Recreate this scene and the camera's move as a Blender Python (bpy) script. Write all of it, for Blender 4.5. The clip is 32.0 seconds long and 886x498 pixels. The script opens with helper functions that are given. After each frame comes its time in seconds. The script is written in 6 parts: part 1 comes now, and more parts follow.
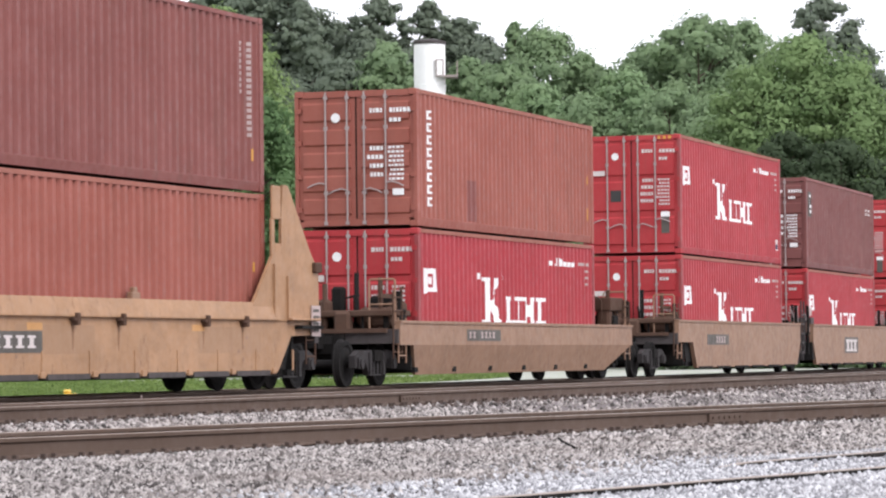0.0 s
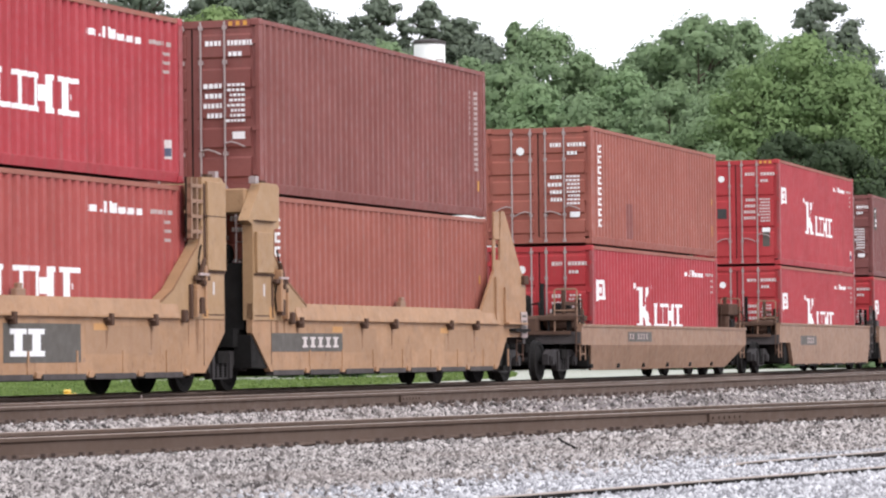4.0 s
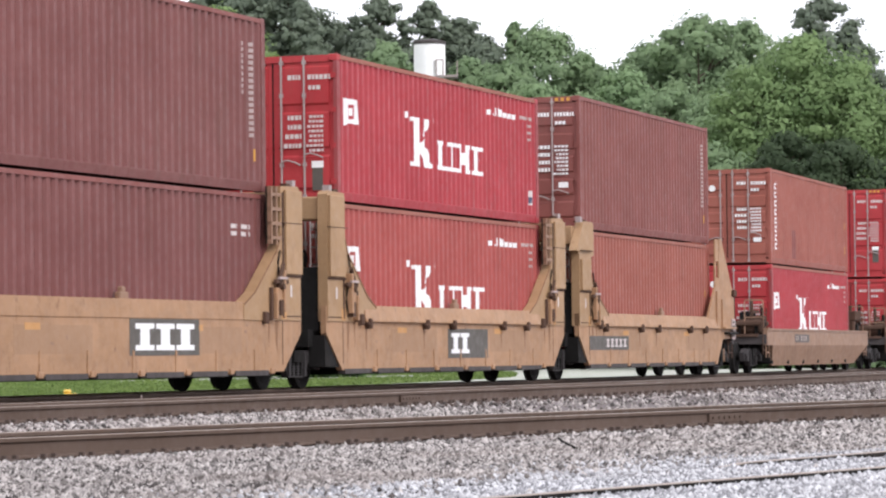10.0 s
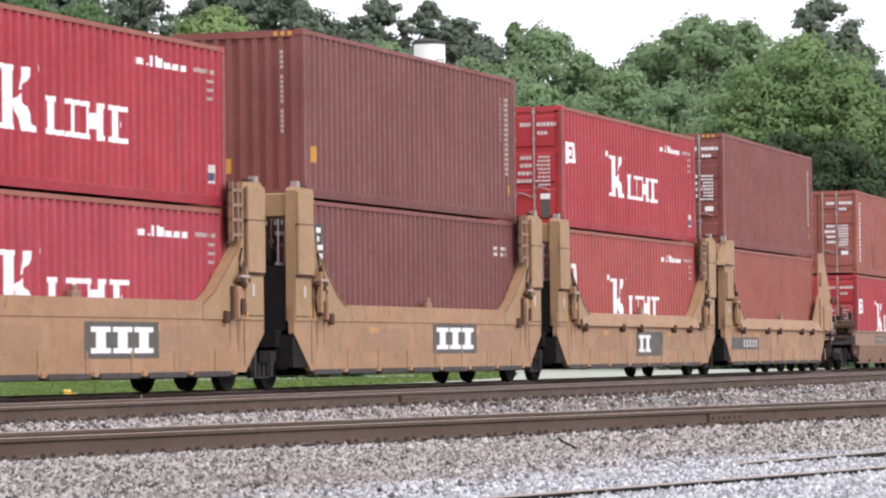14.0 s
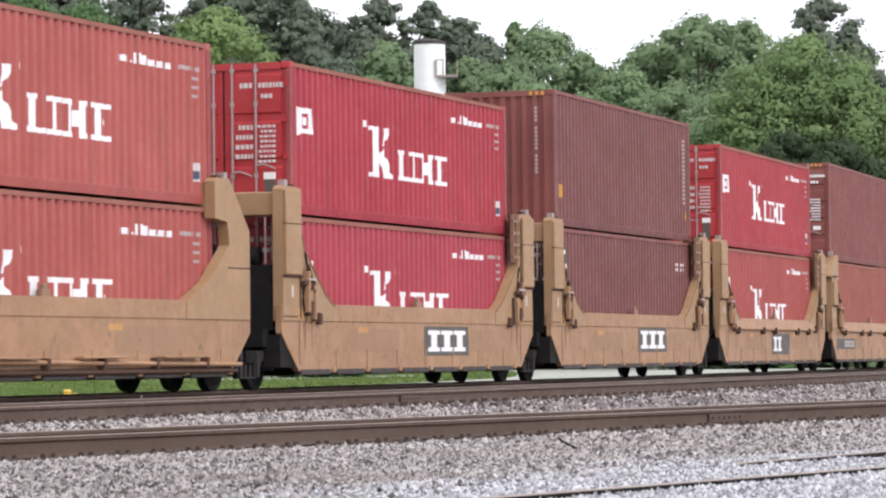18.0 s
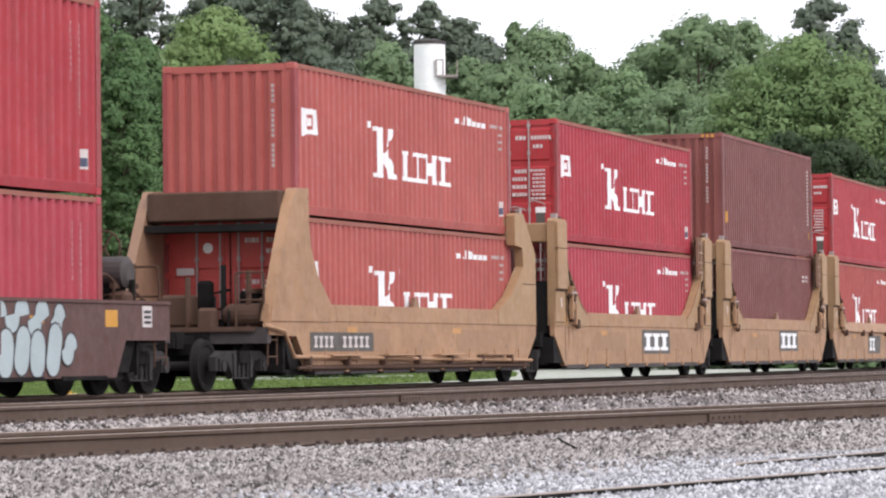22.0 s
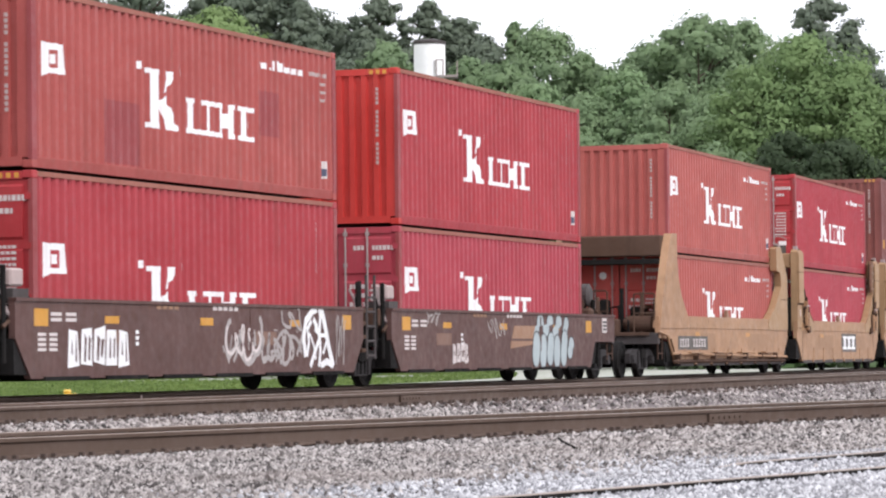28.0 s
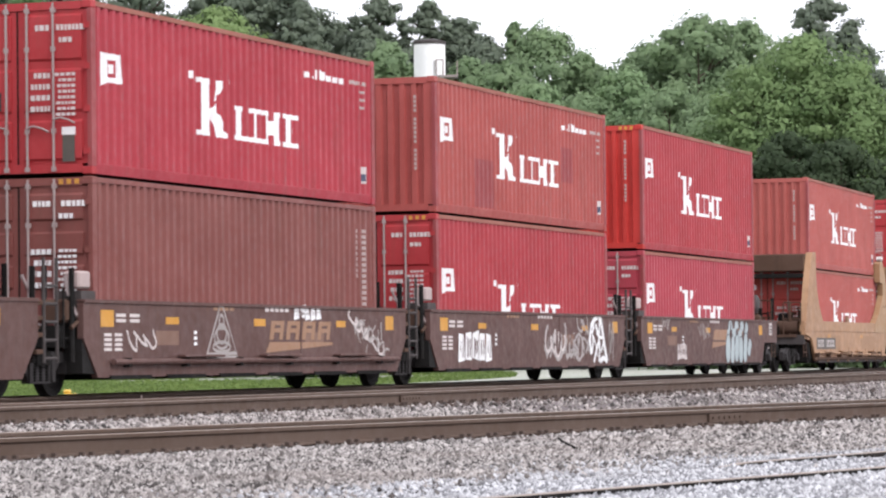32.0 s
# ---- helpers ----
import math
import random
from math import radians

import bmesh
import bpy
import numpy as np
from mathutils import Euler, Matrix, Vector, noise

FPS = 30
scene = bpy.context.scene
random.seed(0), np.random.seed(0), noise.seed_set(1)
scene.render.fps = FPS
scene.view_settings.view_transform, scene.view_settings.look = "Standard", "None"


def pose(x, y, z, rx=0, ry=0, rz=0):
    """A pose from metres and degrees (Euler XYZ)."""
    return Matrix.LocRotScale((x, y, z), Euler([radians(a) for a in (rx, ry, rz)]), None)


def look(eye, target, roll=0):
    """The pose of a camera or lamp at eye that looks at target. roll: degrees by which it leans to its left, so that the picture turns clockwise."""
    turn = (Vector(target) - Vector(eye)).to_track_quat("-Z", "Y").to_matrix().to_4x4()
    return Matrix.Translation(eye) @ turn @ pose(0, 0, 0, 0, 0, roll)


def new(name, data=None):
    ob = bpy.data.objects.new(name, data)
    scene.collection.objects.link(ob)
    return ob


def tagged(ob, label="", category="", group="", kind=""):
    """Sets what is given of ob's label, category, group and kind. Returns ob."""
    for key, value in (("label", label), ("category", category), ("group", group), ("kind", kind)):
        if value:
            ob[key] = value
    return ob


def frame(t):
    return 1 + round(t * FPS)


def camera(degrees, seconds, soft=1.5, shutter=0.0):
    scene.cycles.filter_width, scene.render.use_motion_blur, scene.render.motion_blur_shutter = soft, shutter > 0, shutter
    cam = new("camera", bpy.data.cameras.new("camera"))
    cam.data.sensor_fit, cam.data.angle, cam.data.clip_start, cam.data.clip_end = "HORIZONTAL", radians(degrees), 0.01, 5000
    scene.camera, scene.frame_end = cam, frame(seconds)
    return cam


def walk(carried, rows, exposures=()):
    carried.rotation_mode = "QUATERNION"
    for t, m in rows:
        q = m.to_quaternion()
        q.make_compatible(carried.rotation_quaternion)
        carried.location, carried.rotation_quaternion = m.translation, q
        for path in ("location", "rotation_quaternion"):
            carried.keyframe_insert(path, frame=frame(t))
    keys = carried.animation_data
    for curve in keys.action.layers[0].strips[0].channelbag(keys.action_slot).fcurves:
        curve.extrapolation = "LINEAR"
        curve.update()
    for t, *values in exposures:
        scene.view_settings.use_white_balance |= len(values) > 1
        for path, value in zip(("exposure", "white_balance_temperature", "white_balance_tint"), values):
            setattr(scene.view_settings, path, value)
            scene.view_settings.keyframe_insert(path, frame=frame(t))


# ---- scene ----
cam = camera(14.41, 32.0, soft=2.2, shutter=0.3)
EYE = Vector((0.0, 0.0, 0.50))
YAW, PITCH, ROLL = radians(71.981), radians(1.785), -0.647
AIM = Vector((math.sin(YAW) * math.cos(PITCH), math.cos(YAW) * math.cos(PITCH), math.sin(PITCH)))
HOLD = look(EYE, EYE + AIM * 50, ROLL)
walk(cam, [(0.0, HOLD), (32.0, HOLD)], exposures=[(0.0, 0.47, 6260, 15), (8.0, 0.45, 6260, 15), (13.0, 0.42, 6260, 15), (21.0, 0.34, 6260, 15), (25.0, 0.36, 6260, 15), (30.0, 0.42, 6260, 15), (32.0, 0.42, 6260, 15)])

# ---- light: overcast noon ----
world = bpy.data.worlds.new("overcast_sky")
scene.world = world
world.use_nodes = True
wn, wl = world.node_tree.nodes, world.node_tree.links
wn.clear()
sky = wn.new("ShaderNodeTexSky")
sky.sky_type, sky.sun_disc = "NISHITA", False
sky.sun_elevation, sky.sun_rotation, sky.dust_density = radians(41), radians(205), 6.0
clouds = wn.new("ShaderNodeMix")
clouds.data_type = "RGBA"
clouds.inputs[0].default_value = 0.965
clouds.inputs[7].default_value = (10.6, 10.7, 11.0, 1)
wl.new(sky.outputs[0], clouds.inputs[6])
wbg = wn.new("ShaderNodeBackground")
wbg.inputs[1].default_value = 0.105
wl.new(clouds.outputs[2], wbg.inputs[0])
wout = wn.new("ShaderNodeOutputWorld")
wl.new(wbg.outputs[0], wout.inputs[0])
sun = new("sun", bpy.data.lights.new("sun", "SUN"))
sun.data.energy, sun.data.angle, sun.data.color = 1.4, radians(30), (1, 0.97, 0.92)
sun.matrix_world = look((0, 0, 0), (0.35, 0.75, -0.72))


# ---- materials ----
def material(name, rough=0.7, metal=0.0):
    m = bpy.data.materials.new(name)
    m.use_nodes = True
    nt = m.node_tree
    b = nt.nodes["Principled BSDF"]
    b.inputs["Roughness"].default_value = rough
    b.inputs["Metallic"].default_value = metal
    return m, nt, b


def noise_node(nt, scale, detail=4, stretch=(1, 1, 1), rough=0.6):
    tc = nt.nodes.new("ShaderNodeTexCoord")
    mp = nt.nodes.new("ShaderNodeMapping")
    mp.inputs["Scale"].default_value = stretch
    n = nt.nodes.new("ShaderNodeTexNoise")
    n.inputs["Scale"].default_value, n.inputs["Detail"].default_value, n.inputs["Roughness"].default_value = scale, detail, rough
    nt.links.new(tc.outputs["Object"], mp.inputs[0])
    nt.links.new(mp.outputs[0], n.inputs["Vector"])
    return n.outputs[0]


def ramp_node(nt, value, lo, hi, a=0.0, b=1.0):
    r = nt.nodes.new("ShaderNodeMapRange")
    r.inputs[1].default_value, r.inputs[2].default_value, r.inputs[3].default_value, r.inputs[4].default_value = lo, hi, a, b
    nt.links.new(value, r.inputs[0])
    return r.outputs[0]


def mix_node(nt, fac, a, b):
    x = nt.nodes.new("ShaderNodeMix")
    x.data_type = "RGBA"
    for sock, v in ((0, fac), (6, a), (7, b)):
        if isinstance(v, (int, float)):
            x.inputs[sock].default_value = v
        elif isinstance(v, tuple):
            x.inputs[sock].default_value = (*v[:3], 1)
        else:
            nt.links.new(v, x.inputs[sock])
    return x.outputs[2]


def bump_node(nt, b, height, strength=0.3, dist=0.01):
    n = nt.nodes.new("ShaderNodeBump")
    n.inputs["Strength"].default_value, n.inputs["Distance"].default_value = strength, dist
    nt.links.new(height, n.inputs["Height"])
    nt.links.new(n.outputs[0], b.inputs["Normal"])


def shade(c, k):
    return tuple(v * k for v in c)


def paint(name, color, grime=(0.10, 0.07, 0.05), dirt=0.5, rough=0.55, streak=0.6, rust=0.14, patch=0.0, gloss=0.42):
    """Weathered paint on steel: faded patches, vertical streaks, fine grain."""
    m, nt, b = material(name, rough)
    b.inputs["Specular IOR Level"].default_value = gloss
    big = ramp_node(nt, noise_node(nt, 0.7, 5), 0.38, 0.68)
    fine = ramp_node(nt, noise_node(nt, 22, 3), 0.3, 0.75, 0.0, 0.25)
    drip = ramp_node(nt, noise_node(nt, 3.2, 4, (1, 1, 0.12)), 0.55, 0.78, 0, streak)
    faded = tuple(min(1, v * 1.16 + 0.012) for v in color)
    c = mix_node(nt, big, color, faded)
    c = mix_node(nt, fine, c, shade(color, 0.72))
    c = mix_node(nt, drip, c, tuple(color[i] * (1 - dirt) + grime[i] * dirt for i in range(3)))
    if patch:
        c = mix_node(nt, ramp_node(nt, noise_node(nt, 1.6, 6, (1, 1, 1.6), 0.7), 0.46, 0.7, 0, patch), c, tuple(color[i] * 0.45 + grime[i] * 0.3 for i in range(3)))
        c = mix_node(nt, ramp_node(nt, noise_node(nt, 9, 3, (1, 1, 0.3), 0.7), 0.62, 0.72, 0, patch), c, shade(color, 0.4))
    if rust:
        c = mix_node(nt, ramp_node(nt, noise_node(nt, 2.1, 6, (1, 1, 0.55), 0.75), 0.60, 0.70, 0, rust), c, (0.16, 0.075, 0.035))
    nt.links.new(c, b.inputs["Base Color"])
    nt.links.new(ramp_node(nt, noise_node(nt, 6, 4), 0.3, 0.7, rough - 0.1, rough + 0.2), b.inputs["Roughness"])
    bump_node(nt, b, noise_node(nt, 5, 4), 0.15, 0.02)
    return m


def ground_mix(name, colors, scales, rough=0.9, bump=0.5, dist=0.03):
    m, nt, b = material(name, rough)
    b.inputs["Specular IOR Level"].default_value = 0.2
    f1 = ramp_node(nt, noise_node(nt, scales[0], 6), 0.35, 0.65)
    f2 = ramp_node(nt, noise_node(nt, scales[1], 4), 0.3, 0.7)
    c = mix_node(nt, f1, colors[0], colors[1])
    c = mix_node(nt, f2, c, colors[2])
    nt.links.new(c, b.inputs["Base Color"])
    bump_node(nt, b, noise_node(nt, scales[1], 6), bump, dist)
    return m


def stones_mat(name, dark, light, warm):
    m, nt, b = material(name, 0.85)
    b.inputs["Specular IOR Level"].default_value = 0.25
    geo = nt.nodes.new("ShaderNodeNewGeometry")
    c = mix_node(nt, ramp_node(nt, geo.outputs["Random Per Island"], 0.1, 1.0), dark, light)
    c = mix_node(nt, ramp_node(nt, noise_node(nt, 0.5, 4), 0.45, 0.7, 0, 0.4), c, warm)
    c = mix_node(nt, ramp_node(nt, noise_node(nt, 60, 3), 0.35, 0.7, 0, 0.35), c, shade(dark, 0.8))
    nt.links.new(c, b.inputs["Base Color"])
    return m


def leaf_mat(name, a, bcol, dark):
    m, nt, b = material(name, 0.6)
    b.inputs["Specular IOR Level"].default_value = 0.12
    geo = nt.nodes.new("ShaderNodeNewGeometry")
    c = mix_node(nt, ramp_node(nt, geo.outputs["Random Per Island"], 0.0, 1.0, 0.3, 0.7), a, bcol)
    c = mix_node(nt, ramp_node(nt, noise_node(nt, 0.22, 4), 0.4, 0.66, 0, 0.6), c, dark)
    nt.links.new(c, b.inputs["Base Color"])
    tr = nt.nodes.new("ShaderNodeBsdfTranslucent")
    nt.links.new(c, tr.inputs[0])
    mx = nt.nodes.new("ShaderNodeMixShader")
    mx.inputs[0].default_value = 0.44
    out = nt.nodes["Material Output"]
    nt.links.new(b.outputs[0], mx.inputs[1])
    nt.links.new(tr.outputs[0], mx.inputs[2])
    nt.links.new(mx.outputs[0], out.inputs[0])
    return m


RED = paint("red_container_paint", (0.36, 0.034, 0.044))
CRIMSON = paint("crimson_container_paint", (0.36, 0.03, 0.045))
SALMON = paint("faded_red_container_paint", (0.35, 0.068, 0.058))
ORANGE = paint("orange_red_container_paint", (0.39, 0.09, 0.075))
PINK = paint("pinkish_red_container_paint", (0.38, 0.045, 0.065))
BROWN = paint("brown_container_paint", (0.20, 0.06, 0.05))
MAROON = paint("maroon_container_paint", (0.17, 0.056, 0.05))
TOPRUST = paint("dirty_red_brown_edge", (0.29, 0.105, 0.075), (0.12, 0.06, 0.04), 0.5, 0.7, rust=0.45)
RUSTRED = paint("rust_red_container_paint", (0.29, 0.085, 0.06))
YELLOW = paint("buff_yellow_car_paint", (0.365, 0.207, 0.110), (0.17, 0.095, 0.055), 0.5, streak=0.55, rust=0.75, patch=0.5)
WINGBUFF = paint("pale_buff_wing_paint", (0.355, 0.218, 0.112), (0.20, 0.12, 0.065), 0.5, streak=0.4, rust=0.45, patch=0.25)
YELLOW2 = paint("dusty_and_wing_shade_buff_paint", (0.275, 0.160, 0.100), (0.12, 0.075, 0.05), 0.6, streak=0.4, rust=0.4, patch=0.4)
CARBROWN = paint("brown_car_paint", (0.108, 0.056, 0.048), (0.07, 0.045, 0.036), 0.6, rust=0.3, patch=0.35, gloss=0.22)
RUSTY = paint("rusty_brown_steel", (0.085, 0.048, 0.033), (0.04, 0.027, 0.02), 0.7, 0.85, gloss=0.18)
BLACKISH = paint("grimy_and_shadow_dark_steel", (0.009, 0.008, 0.0075), (0.026, 0.019, 0.015), 0.6, 0.85, gloss=0.14)
GRIMEGREY = paint("grimy_grey_cast_steel", (0.034, 0.03, 0.03), (0.02, 0.016, 0.014), 0.6, 0.7, gloss=0.25)
DARKGREY = paint("grey_brown_steel", (0.058, 0.048, 0.046), (0.03, 0.022, 0.018), 0.6, 0.75)
RAILSIDE = paint("rusted_rail_steel", (0.098, 0.066, 0.050), (0.085, 0.054, 0.040), 0.6, 0.7, gloss=0.25)
RAILTOP = paint("worn_rail_head", (0.225, 0.172, 0.135), (0.14, 0.1, 0.08), 0.4, 0.4)
GREYPANEL = paint("dark_grey_stencil_panel", (0.085, 0.075, 0.064), (0.06, 0.05, 0.05), 0.5)
WHITEMARK = paint("white_marking_paint", (0.80, 0.80, 0.80), (0.5, 0.4, 0.38), 0.3, 0.6, 0.25)
PALEMARK = paint("faded_pale_marking", (0.60, 0.54, 0.52), (0.35, 0.2, 0.18), 0.4, 0.6, 0.3)
MARKERYELLOW = paint("yellow_plastic", (0.72, 0.46, 0.08), (0.5, 0.3, 0.05), 0.3, 0.5, 0.2)
PATCHRED = paint("dull_dark_red_repaint", (0.27, 0.05, 0.052))
ENDRED = paint("clean_red_end_paint", (0.385, 0.029, 0.034))
# Door red brightened to stand in for light that the beam blocks.
LITDOORRED = paint("light_lifted_red_door_paint", (0.46, 0.062, 0.05))
FLAMERED = paint("bright_red_end_paint", (0.47, 0.03, 0.022))
GOLDMARK = paint("ochre_reflector_marking", (0.55, 0.27, 0.04), (0.3, 0.15, 0.05), 0.3, 0.6, 0.3)
CODEMARK = paint("dull_pale_code_marking", (0.43, 0.34, 0.32), (0.25, 0.15, 0.13), 0.4, 0.6, 0.4)
RUSTSTAIN = paint("rust_stain", (0.22, 0.115, 0.06), (0.3, 0.18, 0.1), 0.5, 0.8, 0.5)
BLUEGREY = paint("dark_blue_marking", (0.07, 0.08, 0.13), (0.1, 0.08, 0.09), 0.4)
SPRAYGREY = paint("grey_white_spray", (0.36, 0.325, 0.31), (0.2, 0.15, 0.14), 0.4, 0.6, 0.5)
TANMARK = paint("tan_marking", (0.30, 0.17, 0.10), (0.2, 0.1, 0.07), 0.3, 0.6, 0.3)
OCHREFADED = paint("faded_ochre_marking", (0.50, 0.265, 0.10), (0.3, 0.17, 0.09), 0.5, 0.7, 0.5, 0.4)
TANMARK2 = paint("faded_buff_patch", (0.325, 0.193, 0.112), (0.2, 0.1, 0.07), 0.5, 0.7, 0.4, 0.3)
TANMARK3 = paint("tan_washed_patch", (0.20, 0.115, 0.085), (0.12, 0.07, 0.05), 0.5, 0.7, 0.4)
SILVERMARK = paint("silver_spray_marking", (0.36, 0.42, 0.43), (0.25, 0.25, 0.25), 0.3, 0.5, 0.3)
DARKMARK = paint("black_marking", (0.03, 0.03, 0.03), (0.05, 0.05, 0.05), 0.3)
GALV = paint("galvanised_steel", (0.34, 0.28, 0.27), (0.2, 0.12, 0.09), 0.4, 0.45)
SILOWHITE = paint("white_silo_paint", (0.9, 0.9, 0.9), (0.6, 0.58, 0.55), 0.3, 0.6, 0.2)
WOODTIE = paint("weathered_tie_wood", (0.085, 0.06, 0.05), (0.04, 0.03, 0.025), 0.6, 0.9)
BARK = paint("bark", (0.09, 0.065, 0.05), (0.04, 0.03, 0.02), 0.6, 0.95)
BALLAST = ground_mix("ballast_bed", ((0.17, 0.148, 0.143), (0.23, 0.205, 0.2), (0.12, 0.103, 0.1)), (0.8, 18))
GRASS = ground_mix("grass_ground", ((0.06, 0.095, 0.026), (0.125, 0.17, 0.05), (0.16, 0.19, 0.08)), (0.35, 2.5))
LIMEROAD = ground_mix("limestone_road", ((0.42, 0.415, 0.40), (0.52, 0.51, 0.50), (0.24, 0.27, 0.17)), (0.5, 0.8))
BLADES = leaf_mat("grass_blades", (0.13, 0.20, 0.06), (0.22, 0.29, 0.09), (0.085, 0.135, 0.04))
STONES = stones_mat("ballast_stones", (0.045, 0.04, 0.038), (0.67, 0.62, 0.588), (0.27, 0.22, 0.196))
LIMESTONES = stones_mat("limestone_chips", (0.17, 0.17, 0.18), (0.75, 0.75, 0.77), (0.42, 0.40, 0.395))
# LEAF_A, LEAF_B and LEAF_C are paled and blued: distance haze in the colour.
LEAF_A = leaf_mat("leaves_hazed_mid_green", (0.229, 0.330, 0.179), (0.331, 0.433, 0.233), (0.155, 0.228, 0.127))
LEAF_D = leaf_mat("leaves_deep_green", (0.126, 0.221, 0.093), (0.198, 0.302, 0.133), (0.077, 0.144, 0.062))
# Darkened leaf colour that carries the shade below the fresh-green crown.
LEAF_E = leaf_mat("leaves_painted_shade_green", (0.072, 0.104, 0.057), (0.097, 0.135, 0.072), (0.046, 0.073, 0.036))
LEAF_B = leaf_mat("leaves_hazed_light_green", (0.233, 0.347, 0.173), (0.335, 0.446, 0.235), (0.156, 0.243, 0.132))
LEAF_L = leaf_mat("leaves_fresh_green", (0.202, 0.302, 0.125), (0.288, 0.387, 0.174), (0.118, 0.195, 0.079))
LEAF_F = leaf_mat("leaves_yellow_green", (0.245, 0.345, 0.14), (0.335, 0.44, 0.19), (0.17, 0.25, 0.10))
# Pale grey-green with the far wood's haze mixed into its colour.
LEAF_C = leaf_mat("needles_hazed_green", (0.182, 0.222, 0.168), (0.242, 0.290, 0.203), (0.131, 0.167, 0.127))


# ---- mesh helpers ----
def mesh_from(name, bm, mat):
    me = bpy.data.meshes.new(name)
    bm.normal_update()
    bm.to_mesh(me)
    bm.free()
    me.materials.append(mat)
    return me


def part(name, bm, mat, parent=None, label="", loc=None):
    ob = new(name, mesh_from(name, bm, mat) if isinstance(bm, bmesh.types.BMesh) else bm)
    if parent is not None:
        ob.parent = parent
    if loc is not None:
        ob.location = loc
    if label:
        ob["label"] = label
    return ob


def box(bm, x0, x1, y0, y1, z0, z1):
    v = [bm.verts.new((x, y, z)) for x in (x0, x1) for y in (y0, y1) for z in (z0, z1)]
    for f in ((0, 1, 3, 2), (4, 6, 7, 5), (0, 4, 5, 1), (2, 3, 7, 6), (0, 2, 6, 4), (1, 5, 7, 3)):
        bm.faces.new([v[i] for i in f])
    return bm


def boxes(*dims):
    bm = bmesh.new()
    for d in dims:
        box(bm, *d)
    return bm


def bevelled(bm, w=0.012):
    bmesh.ops.bevel(bm, geom=list(bm.edges), offset=w, segments=1, affect="EDGES")
    return bm


def plate(bm, pts, y0, y1):
    """A flat plate with outline pts (x, z) and thickness y0..y1."""
    a = [bm.verts.new((x, y0, z)) for x, z in pts]
    b = [bm.verts.new((x, y1, z)) for x, z in pts]
    n = len(pts)
    bm.faces.new(a)
    bm.faces.new(b[::-1])
    for i in range(n):
        bm.faces.new((a[i], b[i], b[(i + 1) % n], a[(i + 1) % n]))
    bmesh.ops.recalc_face_normals(bm, faces=bm.faces)
    return bm


def rod(bm, p, q, r, n=8):
    p, q = Vector(p), Vector(q)
    turn = (q - p).to_track_quat("Z", "Y").to_matrix()
    rings = []
    for c in (p, q):
        rings.append([bm.verts.new(c + turn @ Vector((r * math.cos(6.2832 * i / n), r * math.sin(6.2832 * i / n), 0))) for i in range(n)])
    for i in range(n):
        bm.faces.new((rings[0][i], rings[0][(i + 1) % n], rings[1][(i + 1) % n], rings[1][i]))
    bm.faces.new(rings[0][::-1])
    bm.faces.new(rings[1])
    return bm


def rods(r, *pairs, n=8):
    bm = bmesh.new()
    for p, q in pairs:
        rod(bm, p, q, r, n)
    return bm


def tube(r, path, n=6):
    """One bent pipe through the points of path."""
    bm = bmesh.new()
    path = [Vector(p) for p in path]
    rings = []
    for i, p in enumerate(path):
        way = path[min(i + 1, len(path) - 1)] - path[max(i - 1, 0)]
        turn = way.to_track_quat("Z", "Y").to_matrix()
        rings.append([bm.verts.new(p + turn @ Vector((r * math.cos(6.2832 * k / n), r * math.sin(6.2832 * k / n), 0))) for k in range(n)])
    for u, v in zip(rings, rings[1:]):
        for k in range(n):
            bm.faces.new((u[k], u[(k + 1) % n], v[(k + 1) % n], v[k]))
    bm.faces.new(rings[0][::-1])
    bm.faces.new(rings[-1])
    return bm


def lathe(bm, profile, axis="y", n=20):
    """Turn profile rows (radius, along) about an axis."""
    rings = []
    for r, a in profile:
        ring = []
        for i in range(n):
            c, s = r * math.cos(6.28318 * i / n), r * math.sin(6.28318 * i / n)
            ring.append(bm.verts.new((c, a, s) if axis == "y" else (c, s, a) if axis == "z" else (a, c, s)))
        rings.append(ring)
    for u, v in zip(rings, rings[1:]):
        for i in range(n):
            bm.faces.new((u[i], u[(i + 1) % n], v[(i + 1) % n], v[i]))
    bm.faces.new(rings[0])
    bm.faces.new(rings[-1])
    bmesh.ops.recalc_face_normals(bm, faces=bm.faces)
    return bm


# ---- the line of the main track: a gentle curve ----
RADIUS, NEARSIDE, HALF = 979.1, 20.70, 1.219


def on_line(s, lat=0.0):
    """World x, y and heading at arc length s, lat metres from the centre line (positive away from the camera)."""
    th = (s - 70.0) / RADIUS
    r = RADIUS - HALF - lat
    return 70.0 + r * math.sin(th), NEARSIDE + RADIUS - r * math.cos(th), th


# ---- ground ----
YARD_DIR = radians(-13.2)
YU = Vector((math.cos(YARD_DIR), math.sin(YARD_DIR)))
YN = Vector((-math.sin(YARD_DIR), math.cos(YARD_DIR)))


def yard(u, v):
    """World x, y of the straight yard tracks: u along, v across (0 at the far rail of the yard lead)."""
    p = Vector((29.9, 14.14)) + YU * u + YN * v
    return p.x, p.y


